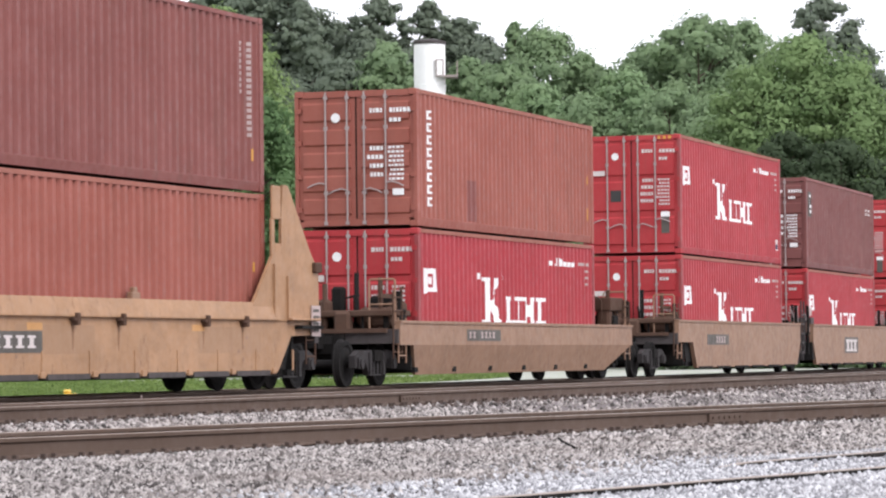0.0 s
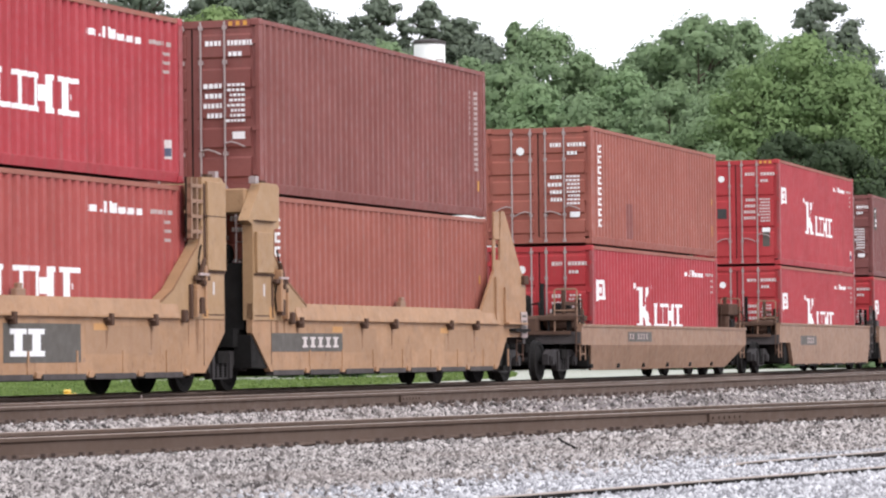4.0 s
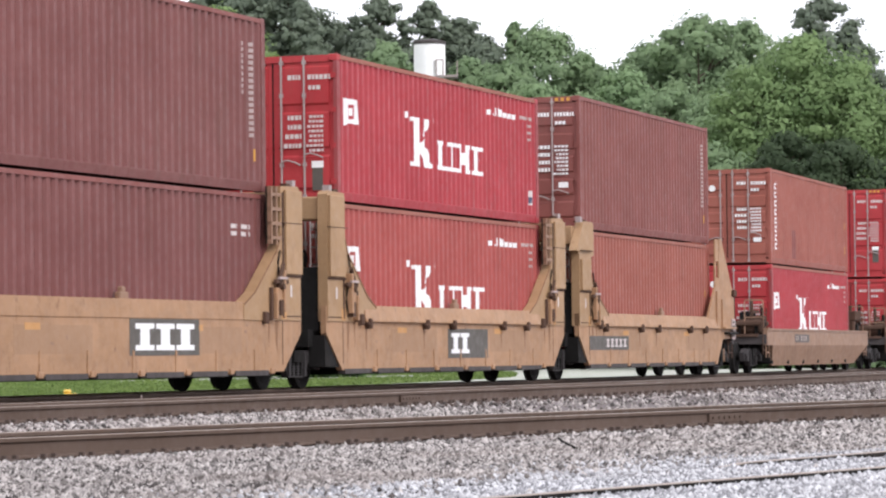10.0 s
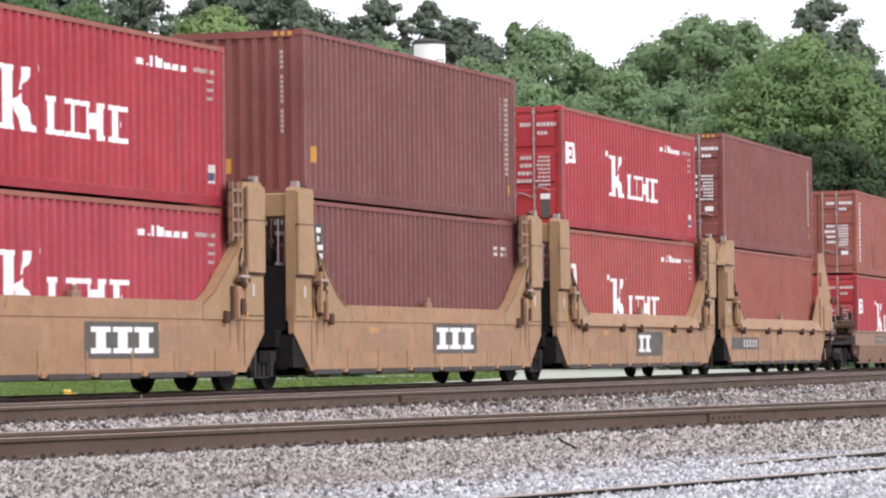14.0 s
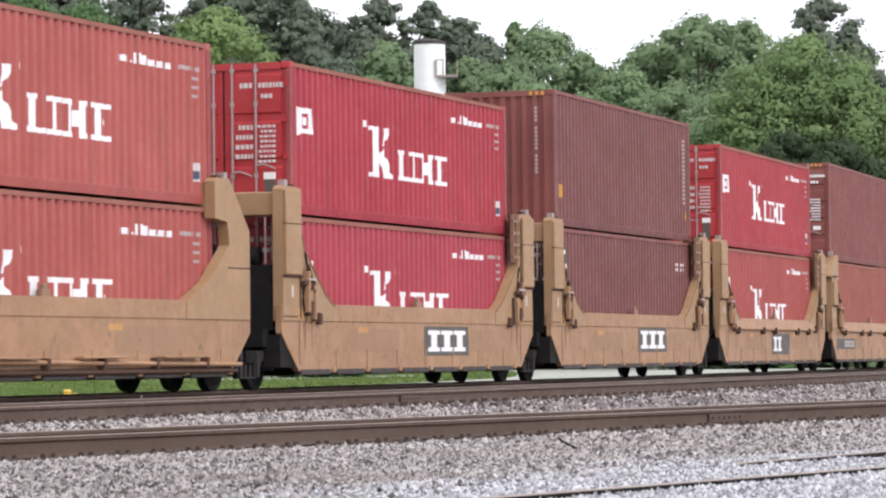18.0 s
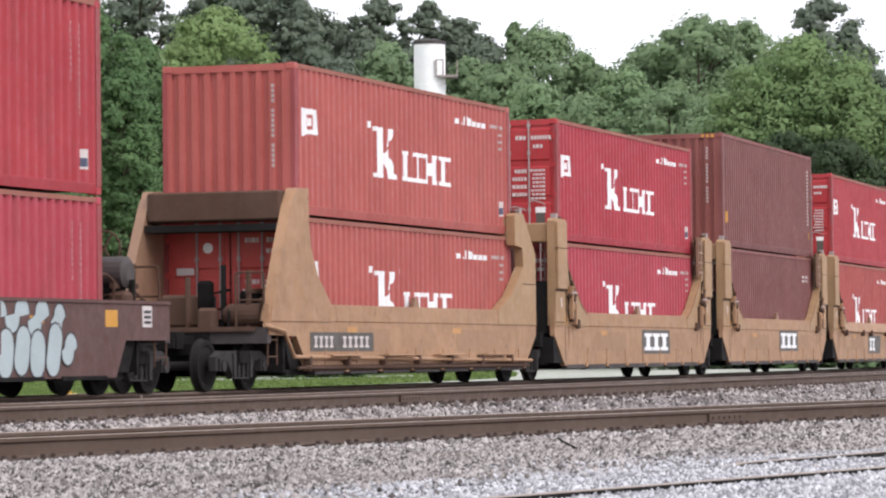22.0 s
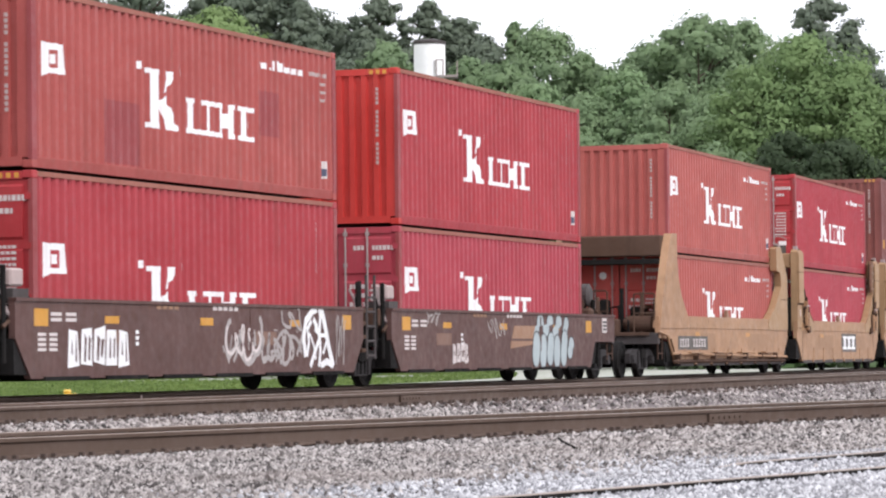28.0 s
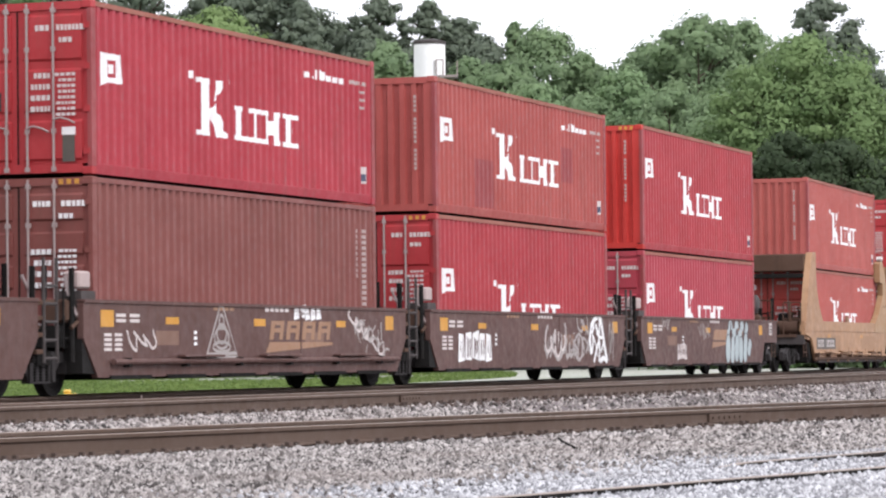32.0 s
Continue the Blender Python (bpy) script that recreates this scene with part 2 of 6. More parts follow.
def ground_height(x, y):
    th_lat = RADIUS - HALF - math.hypot(x - 70.0, y - NEARSIDE - RADIUS)
    v = (Vector((x, y)) - Vector((29.9, 14.14))).dot(YN)
    k = min(1.0, max(0.0, (-th_lat - 5.5) / 2.5))
    z = -0.235 * (1 - k) + -0.372 * k
    if v < -4:
        z += 0.045 * min(1, (-4 - v) / 3) + 0.066 * min(1, max(0, -8.5 - v)) + 0.008 * min(1, max(0, -10.2 - v))
    if th_lat > 3.2:
        z = -0.235 - 0.23 * min(1, (th_lat - 3.2) / 2.0)
    return z


def grid_axis(fine0, fine1, step, far):
    a = list(np.arange(fine0, fine1, step))
    lo, hi, d = fine0, fine1, step
    while hi < far:
        d *= 1.6
        lo, hi = lo - d, hi + d
        a = [lo] + a + [hi]
    return a


xs, ys = grid_axis(-10, 130, 2.0, 3000), grid_axis(-6, 40, 1.0, 3000)
bm = bmesh.new()
gv = [[bm.verts.new((x, y, ground_height(x, y) if -60 < x < 200 else -0.5)) for y in ys] for x in xs]
for i in range(len(xs) - 1):
    for j in range(len(ys) - 1):
        bm.faces.new((gv[i][j], gv[i + 1][j], gv[i + 1][j + 1], gv[i][j + 1]))
def spread_material(mat, color, start, end, noise=0.6, axis=YN, most=1.0):
    """Mix a second colour into mat where the way along a yard axis runs from start to end."""
    nt = mat.node_tree
    b = nt.nodes["Principled BSDF"]
    old = b.inputs["Base Color"].links[0].from_socket
    tc = nt.nodes.new("ShaderNodeTexCoord")
    dot = nt.nodes.new("ShaderNodeVectorMath")
    dot.operation = "DOT_PRODUCT"
    dot.inputs[1].default_value = (axis.x, axis.y, 0)
    nt.links.new(tc.outputs["Object"], dot.inputs[0])
    add = nt.nodes.new("ShaderNodeMath")
    add.inputs[1].default_value = -(Vector((29.9, 14.14)).dot(axis))
    nt.links.new(dot.outputs["Value"], add.inputs[0])
    wob = nt.nodes.new("ShaderNodeMath")
    nt.links.new(add.outputs[0], wob.inputs[0])
    nt.links.new(ramp_node(nt, noise_node(nt, 1.4, 4), 0.3, 0.7, -noise, noise), wob.inputs[1])
    nt.links.new(mix_node(nt, ramp_node(nt, wob.outputs[0], start, end, 0.0, most), old, color), b.inputs["Base Color"])


spread_material(BALLAST, (0.42, 0.415, 0.42), -7.6, -8.6)
spread_material(STONES, (0.10, 0.083, 0.075), 3.0, -7.0, 1.5, YU, 0.2)
ground = part("ground", bm, BALLAST)
tagged(ground, "grey crushed-stone ballast around the tracks and grass beyond them", "ground", kind="structure")
ground.data.materials.append(GRASS)
for p in ground.data.polygons:
    c = p.center
    if RADIUS - HALF - math.hypot(c.x - 70, c.y - NEARSIDE - RADIUS) > 3.4 or abs(c.x) > 400 or abs(c.y) > 300:
        p.material_index = 1


rb = bmesh.new()
edge = [(93, 38.5, 39.2), (98, 37.0, 40.2), (106, 36.6, 41.4), (120, 36.2, 42.8), (135, 35.8, 44.4), (150, 35.2, 46.8), (165, 35.0, 50.0), (180, 35.0, 54.5), (211, 36.0, 64.0), (250, 38.0, 77.0), (330, 42.0, 102.0)]
branch = [(152, 66.0, 69.5), (160, 64.0, 70.5), (170, 61.5, 71.0), (180, 57.2, 71.0), (190, 60.2, 72.0)]
for line in (edge, branch):
    rows = [[rb.verts.new((x, a + (b - a) * k / 3, -0.455)) for k in range(4)] for x, a, b in line]
    for p, q in zip(rows, rows[1:]):
        for k in range(3):
            rb.faces.new((p[k], q[k], q[k + 1], p[k + 1]))
service_road = part("road", rb, LIMEROAD)
tagged(service_road, "pale crushed-limestone service road through the grass", "road", kind="structure")

# ---- rails and ties ----
RAIL_H = 0.186
PROFILE = ((-0.075, 0.0), (0.075, 0.0), (0.075, 0.012), (0.012, 0.032), (0.009, 0.135), (0.036, 0.148), (0.037, 0.180), (0.028, 0.186),
           (-0.028, 0.186), (-0.037, 0.180), (-0.036, 0.148), (-0.009, 0.135), (-0.012, 0.032), (-0.075, 0.012))


def rail_mesh(path, top):
    b = bmesh.new()
    rows = []
    for x, y, th, *dz in path:
        n = Vector((-math.sin(th), math.cos(th)))
        rows.append([b.verts.new((x + n.x * o, y + n.y * o, top - RAIL_H + h + (dz[0] if dz else 0))) for o, h in PROFILE])
    k = len(PROFILE)
    for p, q in zip(rows, rows[1:]):
        for i in range(k):
            f = b.faces.new((p[i], p[(i + 1) % k], q[(i + 1) % k], q[i]))
            f.material_index = 1 if i in (6, 7, 8) else 0
    bmesh.ops.recalc_face_normals(b, faces=b.faces)
    return b


def track(name, label, rail_paths, top, tie_poses, joints=()):
    base = tagged(new(name), label, "railway track", kind="structure")
    for path in rail_paths:
        r = part("rail", rail_mesh(path, top), RAILSIDE, base)
        r.data.materials.append(RAILTOP)
    tie = mesh_from("tie", bevelled(boxes((-0.115, 0.115, -1.3, 1.3, -0.17, 0.0)), 0.01), WOODTIE)
    tieplate = mesh_from("tie_plate", boxes((-0.10, 0.10, -0.19, 0.19, 0.0, 0.018), (-0.09, -0.06, -0.14, -0.09, 0.016, 0.05), (0.06, 0.09, -0.14, -0.09, 0.016, 0.05)), WOODTIE)
    for x, y, th in tie_poses:
        t = part("tie", tie, None, base)
        t.matrix_local = pose(x, y, top - RAIL_H - 0.012 + random.uniform(-0.012, 0.004), 0, 0, math.degrees(th) + random.uniform(-1, 1))
        for o in (-0.7525, 0.7525):
            n = Vector((-math.sin(th), math.cos(th)))
            q = part("tie_plate", tieplate, None, base)
            q.matrix_local = pose(x + n.x * o, y + n.y * o, top - RAIL_H - 0.014, 0, 0, math.degrees(th) + (180 if o > 0 else 0))
    for x, y, th in joints:
        q = part("joint_bar", boxes((-0.45, 0.45, -0.045, -0.02, 0.03, 0.135), *[(a, a + 0.03, -0.065, -0.045, 0.07, 0.1) for a in (-0.38, -0.22, -0.08, 0.06, 0.2, 0.34)]), RAILSIDE, base)
        q.matrix_local = pose(x, y, top - RAIL_H, 0, 0, math.degrees(th))
    return base


S_RANGE = list(range(-60, 60, 8)) + list(range(60, 320, 6))
track("track_main", "main track with worn steel rails on wooden ties", [[on_line(s, o) for s in S_RANGE] for o in (-0.7525, 0.7525)], 0.0,
      [on_line(36 + 0.55 * i) for i in range(120)])
SIDING = -4.2
track("track_siding", "brown rusted siding rails spiked to wooden ties in ballast", [[on_line(s, SIDING + o) for s in S_RANGE] for o in (-0.7525, 0.7525)], -0.01,
      [on_line(34 + 0.55 * i, SIDING) for i in range(130)], joints=[on_line(51.0, SIDING - 0.7525)])
U_RANGE = [-14 + 4 * i for i in range(24)]
track("track_lead", "rusted yard lead rails spiked to wooden ties in ballast", [[(*yard(u, o), YARD_DIR) for u in U_RANGE] for o in (0.0, -1.505)], -0.15,
      [(*yard(-9 + 0.55 * i, -0.7525), YARD_DIR) for i in range(80)], joints=[(*yard(12.1, -1.505), YARD_DIR)])
buried = track("track_buried", "old rusted rails almost buried in white limestone chips",
               [[(*yard(u, -9.95), YARD_DIR, dz) for u, dz in ((-5.2, -0.02), (-4.4, 0.030), (-2.0, 0.040), (1.0, 0.056), (30.0, 0.062))], [(*yard(u, -11.45), YARD_DIR, 0.045) for u in U_RANGE]], -0.26, [])

# Blackened sides paint the shadow line under the buried rail heads.
for r_ in buried.children:
    r_.data.materials[0] = BLACKISH


# ---- loose stones ----
def stones(name, label, pts, zs, sizes, mat):
    base = np.array([(1, 0, 0), (-1, 0, 0), (0, 1, 0), (0, -1, 0), (0, 0, 1), (0, 0, -1)], float)
    hull = bmesh.new()
    for v in base:
        hull.verts.new(v)
    bmesh.ops.convex_hull(hull, input=hull.verts)
    hull.verts.index_update()
    faces = np.array([[v.index for v in f.verts] for f in hull.faces if len(f.verts) == 3])
    used = base
    hull.free()
    n, k = len(pts), len(used)
    rng = np.random.default_rng(len(pts))
    jit = used[None] * rng.uniform(0.7, 1.25, (n, k, 1)) + rng.uniform(-0.15, 0.15, (n, k, 3))
    jit *= rng.uniform(0.65, 1.3, (n, 1, 3)) * sizes[:, None, None]
    a = rng.uniform(0, 6.283, n)
    t = rng.uniform(-0.6, 0.6, n)
    y2, z2 = jit[..., 1] * np.cos(t)[:, None] - jit[..., 2] * np.sin(t)[:, None], jit[..., 1] * np.sin(t)[:, None] + jit[..., 2] * np.cos(t)[:, None]
    x3, y3 = jit[..., 0] * np.cos(a)[:, None] - y2 * np.sin(a)[:, None], jit[..., 0] * np.sin(a)[:, None] + y2 * np.cos(a)[:, None]
    co = np.stack([x3 + pts[:, None, 0], y3 + pts[:, None, 1], z2 + zs[:, None]], -1).reshape(-1, 3)
    fa = (faces[None] + (np.arange(n) * k)[:, None, None]).reshape(-1, 3)
    return quick_mesh(name, co, fa, 3, mat, label, "gravel")


def quick_mesh(name, co, fa, side, mat, label, category):
    me = bpy.data.meshes.new(name)
    me.vertices.add(len(co))
    me.vertices.foreach_set("co", np.ascontiguousarray(co, dtype=np.float32).ravel())
    me.loops.add(fa.size)
    me.loops.foreach_set("vertex_index", np.ascontiguousarray(fa, dtype=np.int32).ravel())
    me.polygons.add(len(fa))
    me.polygons.foreach_set("loop_start", np.arange(0, fa.size, side, dtype=np.int32))
    me.update(calc_edges=True)
    me.materials.append(mat)
    ob = new(name, me)
    if label:
        tagged(ob, label, category, kind="stuff")
    return ob


def scatter(n, near, far, spread=0.14, seed=3):
    """Points on the ground in the wedge before the lens, near to far metres off."""
    rng = np.random.default_rng(seed)
    d = np.sqrt(rng.uniform(near ** 2, far ** 2, n))
    az = math.pi / 2 - YAW + rng.uniform(-spread, spread, n)
    return np.stack([d * np.cos(az), d * np.sin(az)], 1)


pts = np.concatenate([scatter(108000, 18, 34, 0.132, seed=3), scatter(38000, 34, 52, 0.132, seed=4), scatter(22000, 52, 95, 0.132, seed=5)])
lat_all = RADIUS - HALF - np.hypot(pts[:, 0] - 70, pts[:, 1] - NEARSIDE - RADIUS)
arc_all = 70 + RADIUS * np.arctan2(pts[:, 0] - 70, NEARSIDE + RADIUS - pts[:, 1])
v_all = (pts - np.array((29.9, 14.14))) @ np.array(YN)
u_all = (pts - np.array((29.9, 14.14))) @ np.array(YU)


def by_tie(along, start):
    """True where a tie lies underneath."""
    return np.abs((along - start) / 0.55 - np.round((along - start) / 0.55)) < 0.16


keep = lat_all < 3.0
for v0 in (0.0, -1.505):
    keep &= np.abs(v_all - v0) > np.where(by_tie(u_all, -9), 0.26, 0.11)
for v0 in (-9.95, -11.45):
    keep &= np.abs(v_all - v0) > 0.14
keep &= ~((u_all > -3.0) & (v_all < -9.9) & (v_all > -10.6))
for l0, start in ((-0.7525, 36), (0.7525, 36), (SIDING - 0.7525, 34), (SIDING + 0.7525, 34)):
    keep &= np.abs(lat_all - l0) > np.where(by_tie(arc_all, start), 0.26, 0.11)
pts, lat_all, v_all = pts[keep], lat_all[keep], v_all[keep]
zs = np.array([ground_height(x, y) for x, y in pts])
rng = np.random.default_rng(9)
lime = v_all + 0.5 * np.sin(pts[:, 0] * 0.9) + rng.normal(0, 0.6, len(pts)) < -8.0 - 0.3 * np.maximum(0, 24 - pts[:, 0])
dist = np.hypot(pts[:, 0], pts[:, 1])
sizes = 0.014 + 0.028 * rng.beta(1.4, 2.6, len(pts)) * np.where(dist > 34, 1.25, 1.0) * np.where(dist > 52, 1.35, 1.0)
stones("ballast", "grey and brownish crushed-stone ballast around the rails", pts[~lime], zs[~lime] + 0.3 * sizes[~lime], sizes[~lime], STONES)
stones("gravel", "pale limestone chips in the yard foreground", pts[lime], zs[lime] + 0.25 * sizes[lime], sizes[lime] * 0.75, LIMESTONES)


# ---- containers ----
PITCH_C, DEPTH_C = 0.2785, 0.05
L40, W40 = 12.192, 2.438


def wave(x):
    """Depth of the corrugated side at x: trapezoidal ribs."""
    u = (x / PITCH_C) % 1.0
    return 0.0 if u < 0.35 else DEPTH_C * (u - 0.35) / 0.15 if u < 0.5 else DEPTH_C if u < 0.85 else DEPTH_C * (1 - u) / 0.15


def wave_stops(x0, x1):
    out = [x0]
    k = math.floor(x0 / PITCH_C) - 1
    while k * PITCH_C < x1:
        for u in (0, 0.35, 0.5, 0.85):
            x = (k + u) * PITCH_C
            if x0 + 1e-4 < x < x1 - 1e-4:
                out.append(x)
        k += 1
    return sorted(out) + [x1]


def corrugated(x0, x1, z0, z1, y, sign):
    """A corrugated sheet along x, its outer face at y; sign is the way inwards."""
    b = bmesh.new()
    st = wave_stops(x0, x1)
    rows = [[b.verts.new((x, y + sign * (wave(x) + o), z)) for o in (0, 0.004) for z in (z0, z1)] for x in st]
    for p, q in zip(rows, rows[1:]):
        b.faces.new((p[0], q[0], q[1], p[1]))
        b.faces.new((p[2], p[3], q[3], q[2]))
        b.faces.new((p[1], q[1], q[3], p[3]))
        b.faces.new((p[0], p[2], q[2], q[0]))
    bmesh.ops.recalc_face_normals(b, faces=b.faces)
    return b


def clip_strip(poly, a, b):
    for edge, keep_ge in ((a, True), (b, False)):
        out = []
        for i, p in enumerate(poly):
            q = poly[(i + 1) % len(poly)]
            pin, qin = (p[0] >= edge) == keep_ge, (q[0] >= edge) == keep_ge
            if pin:
                out.append(p)
            if pin != qin:
                t = (edge - p[0]) / (q[0] - p[0])
                out.append((edge, p[1] + t * (q[1] - p[1])))
        poly = out
        if len(poly) < 3:
            return []
    return poly


def painted(polys, y, flat=False):
    """Paint patches (outlines in x, z) that follow the ribs of the near side at y."""
    b = bmesh.new()
    for poly in polys:
        lo, hi = min(p[0] for p in poly), max(p[0] for p in poly)
        st = [lo, hi] if flat else wave_stops(lo, hi)
        for a, c in zip(st, st[1:]):
            q = poly if flat else clip_strip(poly, a, c)
            if len(q) >= 3:
                vs = [b.verts.new((x, y - 0.004 + (0 if flat else wave(min(max(x, a + 1e-5), c - 1e-5))), z)) for x, z in q]
                f = b.faces.new(vs)
                f.normal_update()
                if f.normal.y > 0:
                    f.normal_flip()
    bmesh.ops.remove_doubles(b, verts=b.verts, dist=1e-4)
    return b


def rect(x, z, w, h):
    return [(x, z), (x + w, z), (x + w, z + h), (x, z + h)]


def capped(x, z, w, h, stem=0.16, at=0.5, top=1.0, foot=1.0, cap=0.08):
    """A plain post with a cap and a foot."""
    xs_ = x + (w - stem) * at
    return [rect(xs_, z + cap, stem, h - 2 * cap), rect(x, z, w * foot, cap), rect(x, z + h - cap, w * top, cap)]


def line_mark(x, z):
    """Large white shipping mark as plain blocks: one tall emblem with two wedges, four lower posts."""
    z -= 0.02
    out = [capped(x + 0.04, z, 0.56, 0.92, 0.33, 0.4), [[(x + 0.72, z), (x + 1.22, z), (x + 1.22, z + 0.07), (x + 0.74, z + 0.54), (x + 0.55, z + 0.42)]],
           [[(x + 0.66, z + 0.57), (x + 0.80, z + 0.60), (x + 1.16, z + 0.92), (x + 0.80, z + 0.92)]],
           [rect(x - 0.33, z + 0.88, 0.15, 0.12)], [rect(x + 1.30, z + 0.88, 0.12, 0.10)]]
    out.append(capped(x + 1.52, z, 0.62, 0.56, 0.19, 0.22, 0.62))
    out.append(capped(x + 2.26, z, 0.42, 0.56, 0.2))
    out.append(capped(x + 2.78, z, 0.34, 0.56, 0.15, 0.6) + [rect(x + 3.10, z + 0.16, 0.16, 0.24)] + capped(x + 3.26, z, 0.32, 0.56, 0.15, 0.4))
    out.append(capped(x + 3.70, z, 0.68, 0.56, 0.22, 0.2) + [rect(x + 4.08, z + 0.24, 0.14, 0.09)])
    return out


def flag_outline(x, z):
    """Small square emblem with a slanted foot."""
    return [[(x, z - 0.1), (x + 0.17, z - 0.02), (x + 0.17, z + 0.40), (x, z + 0.44)], [(x + 0.17, z - 0.02), (x + 0.72, z - 0.02), (x + 0.72, z + 0.06), (x + 0.17, z + 0.06)],
            [(x + 0.17, z + 0.32), (x + 0.66, z + 0.32), (x + 0.66, z + 0.42), (x + 0.17, z + 0.42)], [(x + 0.52, z + 0.06), (x + 0.70, z + 0.06), (x + 0.66, z + 0.32), (x + 0.56, z + 0.32)], rect(x + 0.27, z + 0.12, 0.12, 0.14)]


def small_bars(x, z, w, rows, h=0.07, gap=0.05, broken=3):
    out = []
    r = random.Random(int(abs(x * 91 + z * 37)))
    for i in range(rows):
        a = x
        for k in range(broken):
            ww = w / broken * r.uniform(0.6, 0.85)
            out.append(rect(a, z - i * (h + gap), ww, h))
            a += w / broken
    return out


def stuff_part(name, bm, mat, parent):
    return tagged(part(name, bm, mat, parent), kind="stuff")


def container(name, label, mat, high=2.591, doors=True, mark="line", end_mat=None):
    """A forty-foot container, origin at the middle of its floor; the end at -x is seen. Near side at -y."""
    base = tagged(new(name), label, "shipping container", group="containers on the train")
    hl, hw = L40 / 2, W40 / 2
    given_end = end_mat
    end_mat = end_mat or (ENDRED if mat in (RED, CRIMSON) and doors else mat)
    post_mat = mat if mat in (BROWN, MAROON, RUSTRED) else PATCHRED
    for sx in (-1, 1):
        for sy in (-1, 1):
            x0, y0 = sx * hl, sy * hw
            part("corner_post", boxes((min(x0, x0 - sx * 0.16), max(x0, x0 - sx * 0.16), min(y0, y0 - sy * 0.07), max(y0, y0 - sy * 0.07), 0.118, high - 0.118)), post_mat, base)
            for z0 in (0.0, high - 0.118):
                bmc = bevelled(boxes((min(x0, x0 - sx * 0.178), max(x0, x0 - sx * 0.178), min(y0, y0 - sy * 0.162), max(y0, y0 - sy * 0.162), z0, z0 + 0.118)), 0.012)
                part("corner_casting", bmc, end_mat if sx < 0 else mat, base)
    for sy in (-1, 1):
        y0 = sy * hw
        g = bmesh.new()
        sec = ((y0 - sy * 0.010, 0.168), (y0 - sy * 0.010, 0.15), (y0 - sy * 0.034, 0.012), (y0 - sy * 0.10, 0.012), (y0 - sy * 0.10, 0.168))
        ring = [[g.verts.new((x, y_, z_)) for y_, z_ in sec] for x in (-hl + 0.18, hl - 0.18)]
        for i in range(5):
            g.faces.new((ring[0][i], ring[0][(i + 1) % 5], ring[1][(i + 1) % 5], ring[1][i]))
        g.faces.new(ring[0])
        g.faces.new(ring[1][::-1])
        bmesh.ops.recalc_face_normals(g, faces=g.faces)
        part("bottom_rail", g, mat, base)
        part("top_rail", boxes((-hl + 0.18, hl - 0.18, min(y0 - sy * 0.006, y0 - sy * 0.066), max(y0 - sy * 0.006, y0 - sy * 0.066), high - 0.085, high - 0.012)), BROWN if mat in (BROWN, MAROON) else TOPRUST, base)
        part("side_panel", corrugated(-hl + 0.15, hl - 0.15, 0.16, high - 0.08, y0 - sy * 0.014, -sy), mat, base)
    part("roof", boxes((-hl + 0.1, hl - 0.1, -hw + 0.05, hw - 0.05, high - 0.045, high - 0.03), *[(-hl + 0.4 + i * 0.42, -hl + 0.55 + i * 0.42, -hw + 0.15, hw - 0.15, high - 0.03, high - 0.012) for i in range(27)]), mat, base)
    part("floor_frame", boxes((-hl + 0.1, hl - 0.1, -hw + 0.06, hw - 0.06, 0.05, 0.14)), BLACKISH, base)
    part("end_sill", boxes((-hl + 0.01, -hl + 0.12, -hw + 0.165, hw - 0.165, 0.03, 0.16)), end_mat, base)
    part("end_header", boxes((-hl + 0.01, -hl + 0.12, -hw + 0.165, hw - 0.165, high - 0.13, high - 0.012)), end_mat, base)
    b = corrugated(-hw + 0.08, hw - 0.08, 0.16, high - 0.08, hl - 0.02, -1)
    bmesh.ops.rotate(b, cent=(0, 0, 0), matrix=Matrix.Rotation(radians(-90), 3, "Z"), verts=b.verts)
    part("front_wall", b, mat, base)
    if high > 2.8:
        for k in range(3):
            part("height_stripe", boxes((-hl + 0.004, -hl + 0.009, -1.0 + 0.13 * k, -0.93 + 0.13 * k, high - 0.11, high - 0.035)), GOLDMARK, base, "yellow height warning stripe")
    z0, z1 = 0.165, high - 0.135
    if doors:
        for sy in (-1, 1):
            ya, yb = sorted((sy * 0.012, sy * (hw - 0.075)))
            hgt = z1 - z0
            d = part("door", boxes((-hl + 0.035, -hl + 0.075, ya, yb, z0, z1)), end_mat, base)
            smooth = mark.startswith("line")
            for f0, f1 in ((0.02, 0.285), (0.335, 0.62), (0.67, 0.975)) if smooth else ((0.03, 0.17), (0.22, 0.36), (0.41, 0.55), (0.60, 0.74), (0.80, 0.96)):
                c0, c1 = z0 + hgt * f0, z0 + hgt * f1
                plate_pts = ((-hl + 0.035, c0), (-hl + 0.006, c0 + 0.035), (-hl + 0.006, c1 - 0.035), (-hl + 0.035, c1))
                leaf = bmesh.new()
                vs0 = [leaf.verts.new((x, ya + 0.09, z)) for x, z in plate_pts]
                vs1 = [leaf.verts.new((x, yb - 0.09, z)) for x, z in plate_pts]
                for i in range(3):
                    leaf.faces.new((vs0[i], vs1[i], vs1[i + 1], vs0[i + 1]))
                leaf.faces.new(vs0)
                leaf.faces.new(vs1[::-1])
                part("door_rib", leaf, end_mat, d)
            for o in (0.17, 0.60):
                y = sy * o
                part("lock_rod", rods(0.019, ((-hl - 0.012, y, 0.05), (-hl - 0.012, y, high - 0.03))), GALV, d, "galvanised lock rod")
                for z in (0.05, 0.62, high - 0.75, high - 0.17):
                    part("rod_bracket", boxes((-hl - 0.03, -hl + 0.04, y - 0.034, y + 0.034, z, z + 0.07)), GALV, d)
